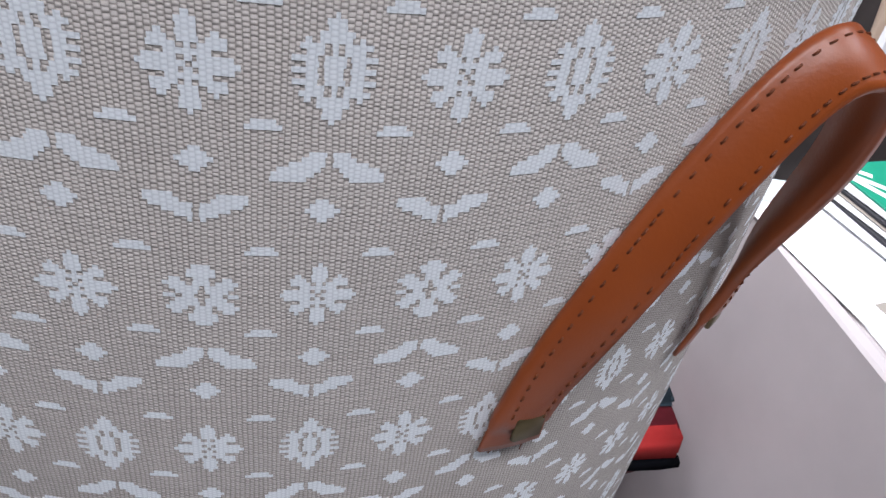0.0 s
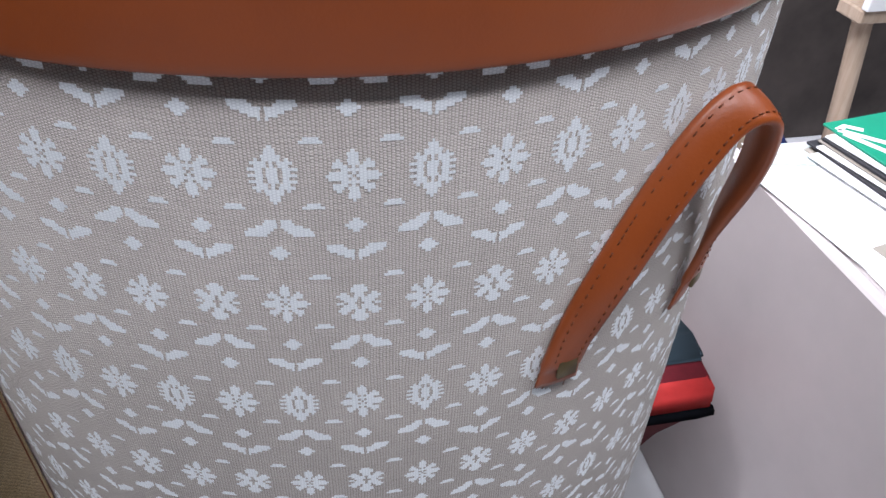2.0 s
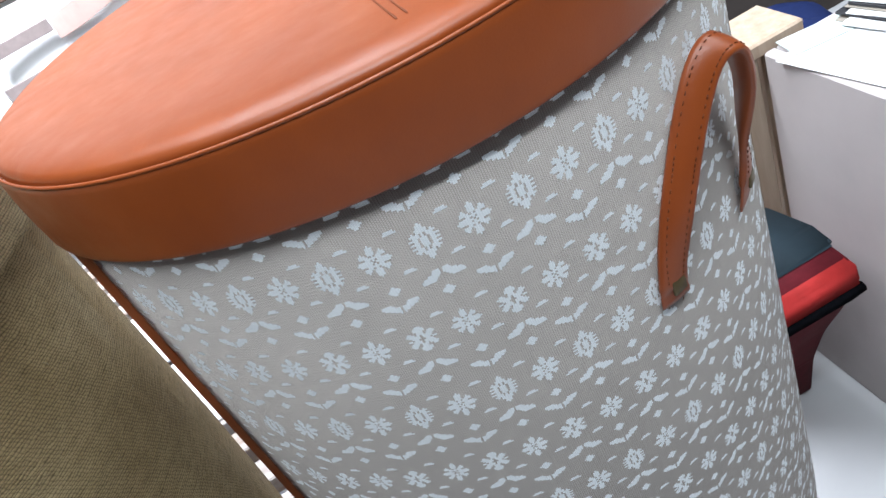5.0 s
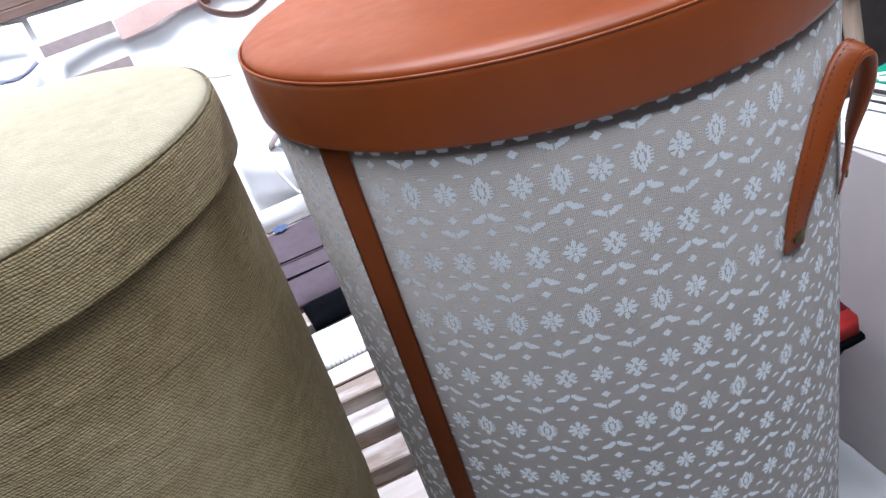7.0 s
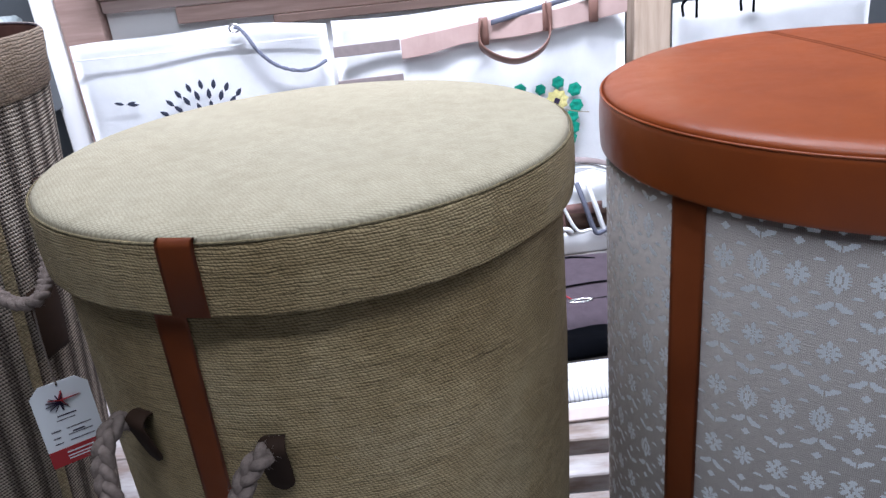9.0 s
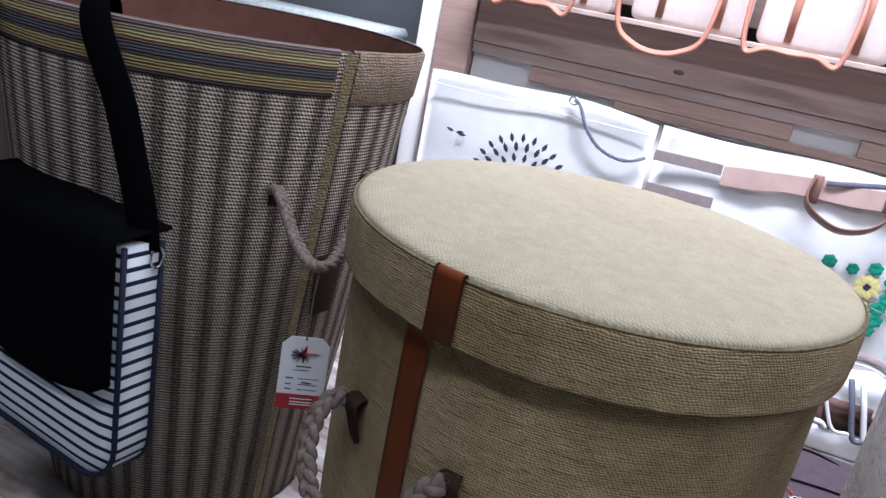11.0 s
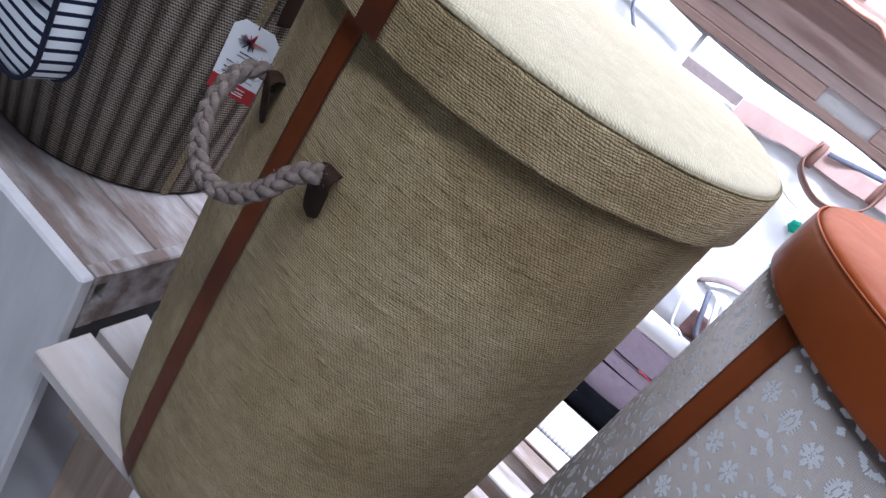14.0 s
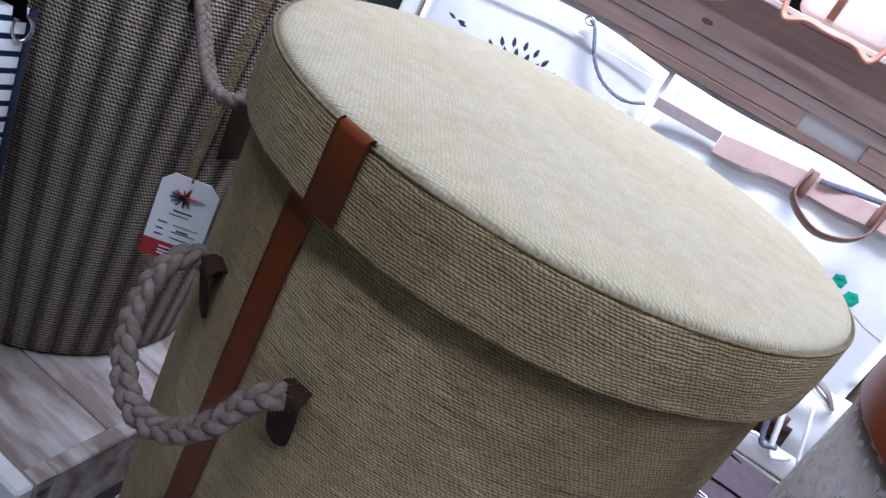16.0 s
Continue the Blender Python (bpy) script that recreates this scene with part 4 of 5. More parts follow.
M_PLANK2 = wood("rose_grey_plank", (0.52, 0.41, 0.37), (0.42, 0.32, 0.285), "X")
M_PLANK3 = wood("dark_plank", (0.25, 0.17, 0.14), (0.17, 0.11, 0.09), "X")
M_WHITEBOARD = plain("white_backing", (0.80, 0.79, 0.78), 0.8, 0.2, 0.03, 6)


def rack():
    r = thing("display_rack", (0, 0, 0), "brown wooden plank rack that backs the tote bags", "rack")

    def plank(x0, x1, y0, z0, z1, mat, d=0.018, name="plank"):
        part(name, box(x0, x1, y0, y0 + d, z0, z1, 0.002), mat, r, smooth=False)

    part("backing", box(-1.13, 0.14, 1.3905, 1.403, 0.0, 1.045, 0.001), M_WHITEBOARD, r, "white backing board", False)
    plank(-0.955, -0.300, 1.372, 0.970, 1.009, M_PLANK)
    plank(-0.156, 0.142, 1.372, 0.970, 1.009, M_PLANK)
    plank(-0.720, 0.142, 1.364, 0.948, 0.9695, M_PLANK3, 0.014, "rail")
    plank(-1.13, 0.142, 1.372, 1.0105, 1.040, M_PLANK2)
    plank(-1.13, 0.142, 1.366, 1.0415, 1.1560, M_PLANK4)
    for x0, x1, mat in ((-1.235, -1.135, M_PLANK), (-0.62, -0.56, M_PLANK3), (0.06, 0.12, M_PLANK)):
        part("upright", box(x0, x1, 1.392 if x0 > -1.2 else 1.36, 1.412, 0.0 if x0 < -1.2 else 1.1705, 1.75, 0.002), mat, r, smooth=False)
    for k in range(4):
        plank(-1.13, 0.142, 1.388, 1.20 + 0.11 * k, 1.29 + 0.11 * k, M_PLANK2)
    part("shelf", box(-1.13, 0.142, 1.278, 1.384, 1.1565, 1.1695, 0.002), M_PLANK2, r, smooth=False)
    # a knot in the plank
    k = bmesh.new()
    bmesh.ops.create_uvsphere(k, u_segments=10, v_segments=6, radius=1.0)
    bmesh.ops.transform(k, matrix=Matrix.Translation((-0.585, 1.366, 1.070)) @ Matrix.Diagonal((0.014, 0.0012, 0.006, 1)), verts=k.verts)
    part("knot", k, M_PLANK3, r)


rack()
for x0, x1, zt in ((0.145, 0.232, 1.75),):
    single("rack_post", box(x0, x1, 1.315, 1.40, 0.0, zt, 0.003), M_POST, "pale pine post at the end of the rack", "post", smooth=False)


def cloth_panel(x0, x1, y, z0, z1, depth=0.03, sag=0.0, seed=1, cols=26, rows=20, wave=0.006):
    """A soft upright bag: front and back sheets with folds, joined at the edges; its top edge may sag."""
    pick = random.Random(seed)
    ph = [pick.uniform(0, math.tau) for _ in range(6)]
    bm = bmesh.new()

    def at(i, j, side):
        u, v = i / cols, j / rows
        x = x0 + (x1 - x0) * u
        top = z1 - sag * math.sin(math.pi * u) + 0.004 * math.sin(9 * u + ph[0])
        z = z0 + (top - z0) * v
        belly = math.sin(math.pi * min(1, max(0, u))) ** 0.5 * (0.35 + 0.65 * math.sin(math.pi * (0.12 + 0.8 * (1 - v))))
        yy = side * depth * 0.5 * belly + wave * (math.sin(5 * u + 3 * v + ph[1]) * 0.6 + math.sin(11 * u - 4 * v + ph[2]) * 0.3 + math.sin(17 * v + 6 * u + ph[3]) * 0.15)
        return (x, y + yy, z)

    front = [[bm.verts.new(at(i, j, -1)) for i in range(cols + 1)] for j in range(rows + 1)]
    back = [[bm.verts.new(at(i, j, 1)) for i in range(cols + 1)] for j in range(rows + 1)]
    for g, flip in ((front, False), (back, True)):
        for j in range(rows):
            for i in range(cols):
                f = (g[j][i], g[j][i + 1], g[j + 1][i + 1], g[j + 1][i])
                bm.faces.new(f[::-1] if flip else f)
    for i in range(cols):
        bm.faces.new((front[0][i + 1], front[0][i], back[0][i], back[0][i + 1]))
        bm.faces.new((front[rows][i], front[rows][i + 1], back[rows][i + 1], back[rows][i]))
    for j in range(rows):
        bm.faces.new((front[j][0], front[j + 1][0], back[j + 1][0], back[j][0]))
        bm.faces.new((front[j + 1][cols], front[j][cols], back[j][cols], back[j + 1][cols]))
    return flat_uv(bm, (1, 0, 0), (0, 0, 1)), at


def petal(at, size, turn, y, bm, fat=0.35):
    """A leaf-shaped patch a little proud of the cloth."""
    ca, sa = math.cos(turn), math.sin(turn)
    ring = [(0, 0), (0.35, fat), (0.7, fat * 0.8), (1, 0), (0.7, -fat * 0.8), (0.35, -fat)]
    outer = [bm.verts.new((at[0] + size * (a * ca - b * sa), y, at[1] + size * (a * sa + b * ca))) for a, b in ring]
    mid = bm.verts.new((at[0] + size * 0.5 * ca, y - 0.0015, at[1] + size * 0.5 * sa))
    for i in range(6):
        bm.faces.new((outer[i], outer[(i + 1) % 6], mid))


def tote_with_flower():
    t = thing("tote_bag", (0, 0, BASE), "white canvas tote with dark leaf print and grey cord handles", "bag", "tote bags on the rack")
    bm, at = cloth_panel(-1.21, -0.590, 1.325, 0.0, 0.945 - BASE, 0.05, -0.012, 3)
    body = part("body", bm, M_WHITE, t)
    leaves = bmesh.new()
    c = (-0.900, 0.715 - BASE)
    for ringn, (rad, n, sz) in enumerate(((0.030, 9, 0.022), (0.058, 15, 0.026), (0.086, 21, 0.028), (0.112, 25, 0.026))):
        for k in range(n):
            a = math.tau * (k + 0.5 * (ringn % 2)) / n
            petal((c[0] + rad * math.cos(a), c[1] + rad * math.sin(a) * 0.95), sz, a, 1.291, leaves, 0.22)
    part("leaf_print", leaves, M_DARKPRINT, body, "blue-black leaf rosette", False)
    sprig = bmesh.new()
    for dx, dz, a in ((0, 0, 0.2), (0.006, -0.002, 0.0), (-0.004, 0.001, 2.9)):
        petal((-1.10 + dx, 0.802 - BASE + dz), 0.026, a, 1.297, sprig, 0.16)
    part("sprig_print", sprig, M_DARKPRINT, body, smooth=False)
    part("hem", box(-1.20, -0.60, 1.2975, 1.3015, 0.915 - BASE, 0.9175 - BASE, 0.0005), M_WHITE, body)
    cord = [(-0.800, 1.292, 0.957), (-0.785, 1.284, 0.953), (-0.770, 1.283, 0.930), (-0.750, 1.284, 0.895), (-0.715, 1.286, 0.862), (-0.670, 1.288, 0.845), (-0.630, 1.292, 0.846), (-0.598, 1.302, 0.860)]
    part("cord_handle", rope([Vector(p) - Vector((0, 0, BASE)) for p in cord], 0.0052, 0.02, 3, 5), M_CORD, t, "grey-blue cord")
    part("eyelet", tube([(-0.800 + 0.012 * math.cos(a), 1.290, 0.955 - BASE + 0.009 * math.sin(a)) for a in np.linspace(0, math.tau, 20)[:-1]], 0.0025, 7, True), M_METAL, t, "bright metal eyelet")


tote_with_flower()


def tote_with_band():
    t = thing("tote_bag", (0, 0, BASE), "white canvas tote with rose-brown leather band and embroidered flowers", "bag", "tote bags on the rack")
    bm, at = cloth_panel(-0.577, 0.122, 1.320, 0.0, 0.945 - BASE, 0.05, 0.0, 11, wave=0.004)
    body = part("body", bm, M_WHITE, t)
    y = 1.288
    for name, zc, wide in (("band_end", 0.879, 0.026), ("lower_band", 0.798, 0.026)):
        pts = [Vector((x, y + 0.002 * math.sin(9 * x), zc + (x + 0.49) * 0.02 - BASE)) for x in np.linspace(-0.577, -0.418, 6)]
        part(name, ribbon(pts, [(0, -1, 0)] * len(pts), wide, 0.003, across=[(0, 0, 1)] * len(pts)), M_TAUPE, t, "grey-brown webbing", False)
    pts = [Vector((x, y + 0.003 * math.sin(23 * x) + 0.002 * math.sin(61 * x), 0.872 + (x + 0.416) * 0.092 + 0.003 * math.sin(19 * x) - BASE)) for x in np.linspace(-0.416, 0.121, 40)]
    part("band", ribbon(pts, [(0, -1, 0)] * len(pts), lambda f: 0.046 + 0.003 * math.sin(17 * f), 0.003, across=[(0, 0, 1)] * len(pts)), M_TOTE_TAN, t, "rose-brown leather band", False)
    pts = spline([Vector((x, y - 0.003, z - BASE)) for x, z in ((-0.20, 0.909), (-0.086, 0.932), (0.018, 0.951), (0.112, 0.947))], 6)
    part("ribbon_strip", ribbon(pts, [(0, -1, 0)] * len(pts), 0.012, 0.002, across=[(0, 0, 1)] * len(pts)), M_CORD, t, "pale blue strip")
    part("bead", box(0.020, 0.034, y - 0.007, y - 0.0045, 0.943 - BASE, 0.957 - BASE, 0.001), M_YELLOW, t, "yellow bead")
    pts = [Vector((x, y - 0.004, 0.478 - BASE)) for x in np.linspace(-0.15, 0.12, 8)]
    part("foot_band", ribbon(pts, [(0, -1, 0)] * 8, 0.036, 0.003, across=[(0, 0, 1)] * 8), M_TOTE_TAN, t)
    h = spline([Vector(p) - Vector((0, 0, BASE)) for p in ((-0.222, 1.279, 0.915), (-0.230, 1.274, 0.885), (-0.226, 1.266, 0.858), (-0.195, 1.260, 0.834), (-0.148, 1.256, 0.820), (-0.100, 1.258, 0.832), (-0.070, 1.266, 0.858), (-0.064, 1.274, 0.890), (-0.072, 1.279, 0.940))], 6)
    part("handle", ribbon(h, [(0, -0.3, 1)] * len(h), 0.026, 0.004, across=[(0.05, -0.75, 0.65)] * len(h)), M_LOOP, t, "brown leather handle")
    for x, z, mat in ((-0.218, 0.890, M_LOOP), (-0.068, 0.908, M_LOOP), (0.040, 0.918, M_LOOP)):
        part("loop", box(x - 0.011, x + 0.011, y - 0.0105, y - 0.004, z - 0.030 - BASE, z + 0.034 - BASE, 0.002), mat, t)
    yy = 1.2905
    for cx, cz in ((-0.051, 0.709), (-0.057, 0.652)):
        yellow, black = bmesh.new(), bmesh.new()
        for k in range(9):
            petal((cx, cz - BASE), 0.030, math.tau * k / 9 + 0.2, yy, yellow, 0.4)
        for k in range(4):
            petal((cx, cz - BASE), 0.009, math.tau * k / 4 + 0.3, yy - 0.002, black, 0.5)
        bloom = part("flower", yellow, M_YELLOW, body, "yellow embroidered flower", False)
        heart = new("heart", mesh_from("heart", black, M_INK, False))
        heart.parent = body
    for dx, dz in ((-0.089, 0.034), (-0.039, 0.031), (0.004, 0.044), (0.044, 0.024), (0.047, -0.016), (0.036, -0.042), (-0.062, -0.020), (-0.056, -0.062), (-0.050, -0.088), (-0.016, -0.108), (0.030, -0.096), (0.038, -0.070)):
        green = bmesh.new()
        for k in range(6):
            petal((-0.051 + dx, 0.709 + dz - BASE), 0.0165 + 0.002 * math.sin(40 * dx), math.tau * k / 6 + 9 * dz, yy - 0.0002 * k, green, 0.55)
        part("leaf", green, M_GREEN, body, "green embroidered leaf", False)


tote_with_band()


def far_tote():
    t = thing("tote_bag", (0, 0, 0.0), "white tote with black cord handles beside the post", "bag", "tote bags on the rack")
    part("body", cloth_panel(0.245, 0.72, 1.345, 0.0, 0.90, 0.04, 0.0, 21)[0], M_WHITE, t)
    for x0, x1 in ((0.262, 0.285), (0.40, 0.42)):
        part("cord_handle", tube(spline([(x0, 1.318, 0.875), (x0 - 0.004, 1.31, 0.905), (x1, 1.305, 0.925), (x1 + 0.006, 1.31, 0.870)], 6), 0.0035, 6), M_BLACK, t, "black cord")


far_tote()


def handbag(x, y, z, w, h, turn, dip):
    t = thing("handbag", (x, y, z), "cream handbag with copper leather trim and loop handles", "handbag", "handbags on the shelf", turn)
    body = part("body", flat_uv(rounded_slab(w, h, 0.075, 0.02, 0.004), (1, 0, 0), (0, 0, 1)), M_CREAM, t)
    part("trim", box(-w / 2 - 0.001, w / 2 + 0.001, -0.0425, 0.0425, h - 0.004, h + 0.014, 0.004), M_COPPER, t, "copper leather trim")
    for sx in (-0.25, 0.25):
        part("strap", ribbon([(sx * w, -0.0445, h), (sx * w, -0.046, h * 0.5), (sx * w, -0.043, 0.012)], [(0, -1, 0)] * 3, 0.016, 0.003, across=[(1, 0, 0)] * 3), M_COPPER, t)
    cx = -0.05
    loop = spline([(cx - 0.105, -0.046, h * 0.9), (cx - 0.110, -0.075, h * 0.45), (cx - 0.095, -0.092, -0.02), (cx - 0.05, -0.096, -dip * 0.85), (cx, -0.097, -dip), (cx + 0.05, -0.096, -dip * 0.85), (cx + 0.095, -0.092, -0.02),
                   (cx + 0.110, -0.075, h * 0.45), (cx + 0.105, -0.046, h * 0.9)], 7)
    for off in (0.0, 0.006):
        part("loop_handle", tube([p + Vector((0, off, off * 0.7)) for p in loop], 0.0052, 8), M_COPPER, t, "copper leather loop")


handbag(-0.590, 1.330, 1.170, 0.26, 0.19, 4, 0.066)
handbag(-0.300, 1.330, 1.170, 0.27, 0.18, -3, 0.012)
handbag(-0.01, 1.330, 1.170, 0.26, 0.19, 2, 0.02)
handbag(-0.90, 1.330, 1.170, 0.27, 0.19, -2, 0.010)

# ---- things on the platform between the hampers ----
M_PURPLE = plain("plum_grey_cloth", (0.075, 0.057, 0.070), 0.85, 0.2, 0.12, 60, 0.3)
M_BLUE = plain("blue_badge", (0.05, 0.075, 0.15), 0.8)


def ticking(name):
    n = Nodes(name, rough=0.9, spec=0.15)
    u, v = split_uv(n)
    f = n.math("FRACT", n.math("MULTIPLY", u, 1 / 0.007))
    return n.done(n.ramp(f, [(0.0, (0.40, 0.40, 0.42)), (0.2, (0.45, 0.45, 0.47)), (0.35, (0.74, 0.75, 0.77)), (1.0, (0.76, 0.77, 0.79))]))


M_TICK = ticking("grey_ticking")


def soft_slab(w, d, h, seed, cols=14, rows=12):
    """A soft folded thing lying flat, its foot at z = 0."""
    pick = random.Random(seed)
    ph = [pick.uniform(0, 6) for _ in range(4)]
    bm = bmesh.new()
    top = []
    for j in range(rows + 1):
        line = []
        for i in range(cols + 1):
            u, v = i / cols, j / rows
            e = min(1, 6 * min(u, 1 - u, v, 1 - v)) ** 0.5
            line.append(bm.verts.new(((u - 0.5) * w, (v - 0.5) * d, h * (0.35 + 0.65 * e) + 0.12 * h * (math.sin(6 * u + ph[0]) + math.sin(9 * v + 4 * u + ph[1])) * e)))
        top.append(line)
    for j in range(rows):
        for i in range(cols):
            bm.faces.new((top[j][i], top[j][i + 1], top[j + 1][i + 1], top[j + 1][i]))
    edge = [top[0][i] for i in range(cols + 1)] + [top[j][cols] for j in range(1, rows + 1)] + [top[rows][i] for i in range(cols - 1, -1, -1)] + [top[j][0] for j in range(rows - 1, 0, -1)]
    low = [bm.verts.new((v.co.x, v.co.y, 0.0)) for v in edge]
    n = len(edge)
    for i in range(n):
        bm.faces.new((edge[(i + 1) % n], edge[i], low[i], low[(i + 1) % n]))
    bm.faces.new(low[::-1])
    return flat_uv(bm, (1, 0, 0), (0, 1, 0))


def plum_bag():
    t = thing("folded_bag", (-0.165, 0.755, BASE), "plum-grey folded cloth bag with zips lying on the slats", "bag", turn=4)
    body = part("body", soft_slab(0.42, 0.30, 0.028, 5), M_PURPLE, t)
    flower = bmesh.new()
    for k in range(8):
        petal((0, 0), 0.018, math.tau * k / 8, 0, flower, 0.35)
    bmesh.ops.transform(flower, matrix=Matrix.Translation((-0.085, 0.115, 0.0325)) @ Matrix.Rotation(radians(-90), 4, "X"), verts=flower.verts)
    part("badge", flower, M_BLUE, body, "blue flower badge", False)
    for y in (-0.02, -0.085):
        part("zip", tube(spline([(-0.15, y, 0.030), (-0.03, y - 0.006, 0.031), (0.09, y + 0.004, 0.031), (0.17, y, 0.029)], 6), 0.0028, 6, flat=0.5), M_BLACK, body, "black zip")
    part("zip_pull", tube([(0.045 + 0.022 * math.cos(a), -0.088 + 0.006 * math.sin(a), 0.034) for a in np.linspace(0, math.tau, 18)[:-1]], 0.002, 6, True), M_METAL, body, "bright metal pull")
    part("cord", tube(spline([(-0.02, -0.03, 0.033), (0.01, -0.045, 0.036), (0.03, -0.08, 0.035)], 5), 0.0013, 6), M_RED, body, "red cord")
    part("strap_slot", tube(spline([(0.02, 0.09, 0.031), (0.07, 0.10, 0.034), (0.12, 0.085, 0.032)], 5), 0.006, 6, flat=0.3), M_BLACK, body)


plum_bag()


def small_pouches():
    t = thing("pouch", (-0.165, 0.563, BASE), "small black cloth pouch with foil wrapper on the slats", "pouch", turn=6)
    part("body", soft_slab(0.20, 0.075, 0.022, 9), M_BLACK, t)
    pick = random.Random(2)
    foil = bmesh.new()
    bmesh.ops.create_icosphere(foil, subdivisions=2, radius=0.02)
    for v in foil.verts:
        v.co = Vector((v.co.x * pick.uniform(0.6, 1.3) + 0.106, v.co.y * pick.uniform(0.7, 1.5) - 0.012, abs(v.co.z) * pick.uniform(0.4, 0.9)))
    part("foil", foil, M_METAL, t, "crumpled foil", False)
    t = thing("pouch", (-0.175, 0.458, BASE), "pale grey ticking pouch lying on the slats", "pouch", turn=3)
    part("body", soft_slab(0.24, 0.095, 0.016, 12), M_TICK, t)
    for k, (y, mat, turn) in enumerate(((0.392, M_CARD, 5), (0.377, M_CREAM, 2))):
        t = thing("leaflet", (-0.19, y, BASE + 0.001 * k), "pale folded leaflet on the slats", "leaflet", "leaflets on the slats", turn)
        part("sheet", box(-0.10, 0.10, -0.016, 0.012, 0.0, 0.0045, 0.001), mat, t, smooth=False)


small_pouches()


def jute_bag():
    t = thing("slack_bag", (-0.10, 1.03, BASE), "slack white canvas bag with open mouth and white cord loops", "bag", turn=5)
    body = part("body", cloth_panel(-0.20, 0.20, 0.0, 0.0, 0.17, 0.12, 0.03, 31)[0], M_WHITE, t)
    part("foot_band", box(-0.20, 0.20, -0.088, -0.070, 0.0, 0.05, 0.006), M_WHITE, body, "white foot band")
    part("mouth", soft_slab(0.17, 0.055, 0.012, 44), M_MOUTH, body, "rose-brown lining in the open mouth").matrix_local = pose(0.0, -0.066, 0.080, 80, 0, 0)
    part("fold", soft_slab(0.10, 0.040, 0.014, 45), M_DARKTAB, body).matrix_local = pose(0.05, -0.070, 0.070, 78, 0, 8)
    pick = random.Random(3)
    for k in range(7):
        x = -0.13 + 0.038 * k + pick.uniform(-0.012, 0.012)
        wide, drop = pick.uniform(0.03, 0.07), pick.uniform(0.05, 0.10)
        pts = spline([(x, -0.064, 0.155), (x + wide * 0.2, -0.086, 0.15 - drop * 0.4), (x + wide * 0.6, -0.098, 0.135 - drop), (x + wide, -0.098, 0.11 - drop * 0.7), (x + wide * 1.2, -0.095, 0.055)], 6)
        part("cord", tube(pts, 0.0055 if k % 3 else 0.0035, 6), M_CORD if k % 3 == 1 else M_WHITE, t, "slack cord")
    for off, z in ((0.0, 0.205), (0.02, 0.19)):
        arch = spline([(-0.12 + off, -0.03, 0.15), (-0.07 + off, -0.05, z - 0.015), (0.02 + off, -0.06, z), (0.10, -0.05, z - 0.02), (0.14, -0.03, 0.15)], 7)
        part("handle", ribbon(arch, [(0, -0.7, 0.7)] * len(arch), 0.013, 0.003), M_WHITE if off else M_TAUPE, t, "flat webbing handle")


M_MOUTH = plain("rose_brown_lining", (0.17, 0.10, 0.09), 0.9, 0.1, 0.2, 60)
jute_bag()

M_LINEN = plain("white_linen", (0.72, 0.72, 0.75), 0.9, 0.15, 0.05, 50, 0.3)
M_DENIM = plain("blue_denim", (0.022, 0.038, 0.085), 0.9, 0.15, 0.2, 90, 0.5)


def linens():
    for x, y, w, d, seed in ((-0.376, 0.500, 0.150, 0.19, 51), (-0.455, 0.705, 0.145, 0.19, 52)):
        t = thing("folded_cloth", (x, y, BASE), "folded white linen cloth lying on the slats", "cloth", "folded linens", 3)
        part("body", soft_slab(w, d, 0.012, seed), M_LINEN, t)
    t = thing("small_purse", (-0.340, 0.553, BASE + 0.013), "small black purse with grey cord on the white cloth", "purse", turn=14)
    part("body", soft_slab(0.058, 0.07, 0.018, 53), M_BLACK, t)
    for pts in (((0.0, -0.035, 0.006), (0.012, -0.065, 0.005), (0.020, -0.100, 0.005), (0.008, -0.118, 0.005), (-0.030, -0.114, 0.005)), ((-0.005, 0.036, 0.008), (-0.014, 0.060, 0.008), (-0.020, 0.10, 0.006))):
        part("cord", tube(spline(pts, 6), 0.0028, 6), M_CORD, t, "grey cord")
    t = thing("denim_bundle", (-0.455, 1.00, BASE), "rolled blue denim bag lying on the slats", "bag", turn=2)
    roll = part("body", soft_slab(0.135, 0.34, 0.045, 54), M_DENIM, t)
    part("strap", ribbon(spline([(-0.06, -0.12, 0.052), (0.0, -0.135, 0.054), (0.058, -0.11, 0.050)], 5), [(0, 0, 1)] * 11, 0.022, 0.003), M_DENIM, roll)


linens()

# ---- by the painted crate ----
M_GREEN_COVER = plain("green_cover", (0.0, 0.24, 0.14), 0.6, 0.4, 0.06, 30)
M_PAPER = plain("white_paper", (0.80, 0.81, 0.82), 0.7, 0.2, 0.04, 15)
M_PAPER_BLUE = plain("pale_printed_paper", (0.62, 0.70, 0.70), 0.7, 0.2, 0.2, 60)
M_DARK = plain("dark_cover", (0.03, 0.03, 0.035), 0.6, 0.3, 0.1, 40)
M_STRAWBOARD = plain("grey_board", (0.32, 0.29, 0.25), 0.8, 0.2, 0.1, 40)
M_TEAL = plain("dark_teal_cloth", (0.012, 0.022, 0.03), 0.8, 0.2, 0.1, 60)
M_BRIGHT_RED = plain("bright_red_cloth", (0.36, 0.018, 0.017), 0.75, 0.3, 0.1, 60, 0.2)
M_DEEP_RED = plain("deep_red_cloth", (0.10, 0.006, 0.012), 0.8, 0.2, 0.15, 60, 0.2)
M_BLUE_CLOTH = plain("navy_blue_cloth", (0.012, 0.025, 0.11), 0.8)


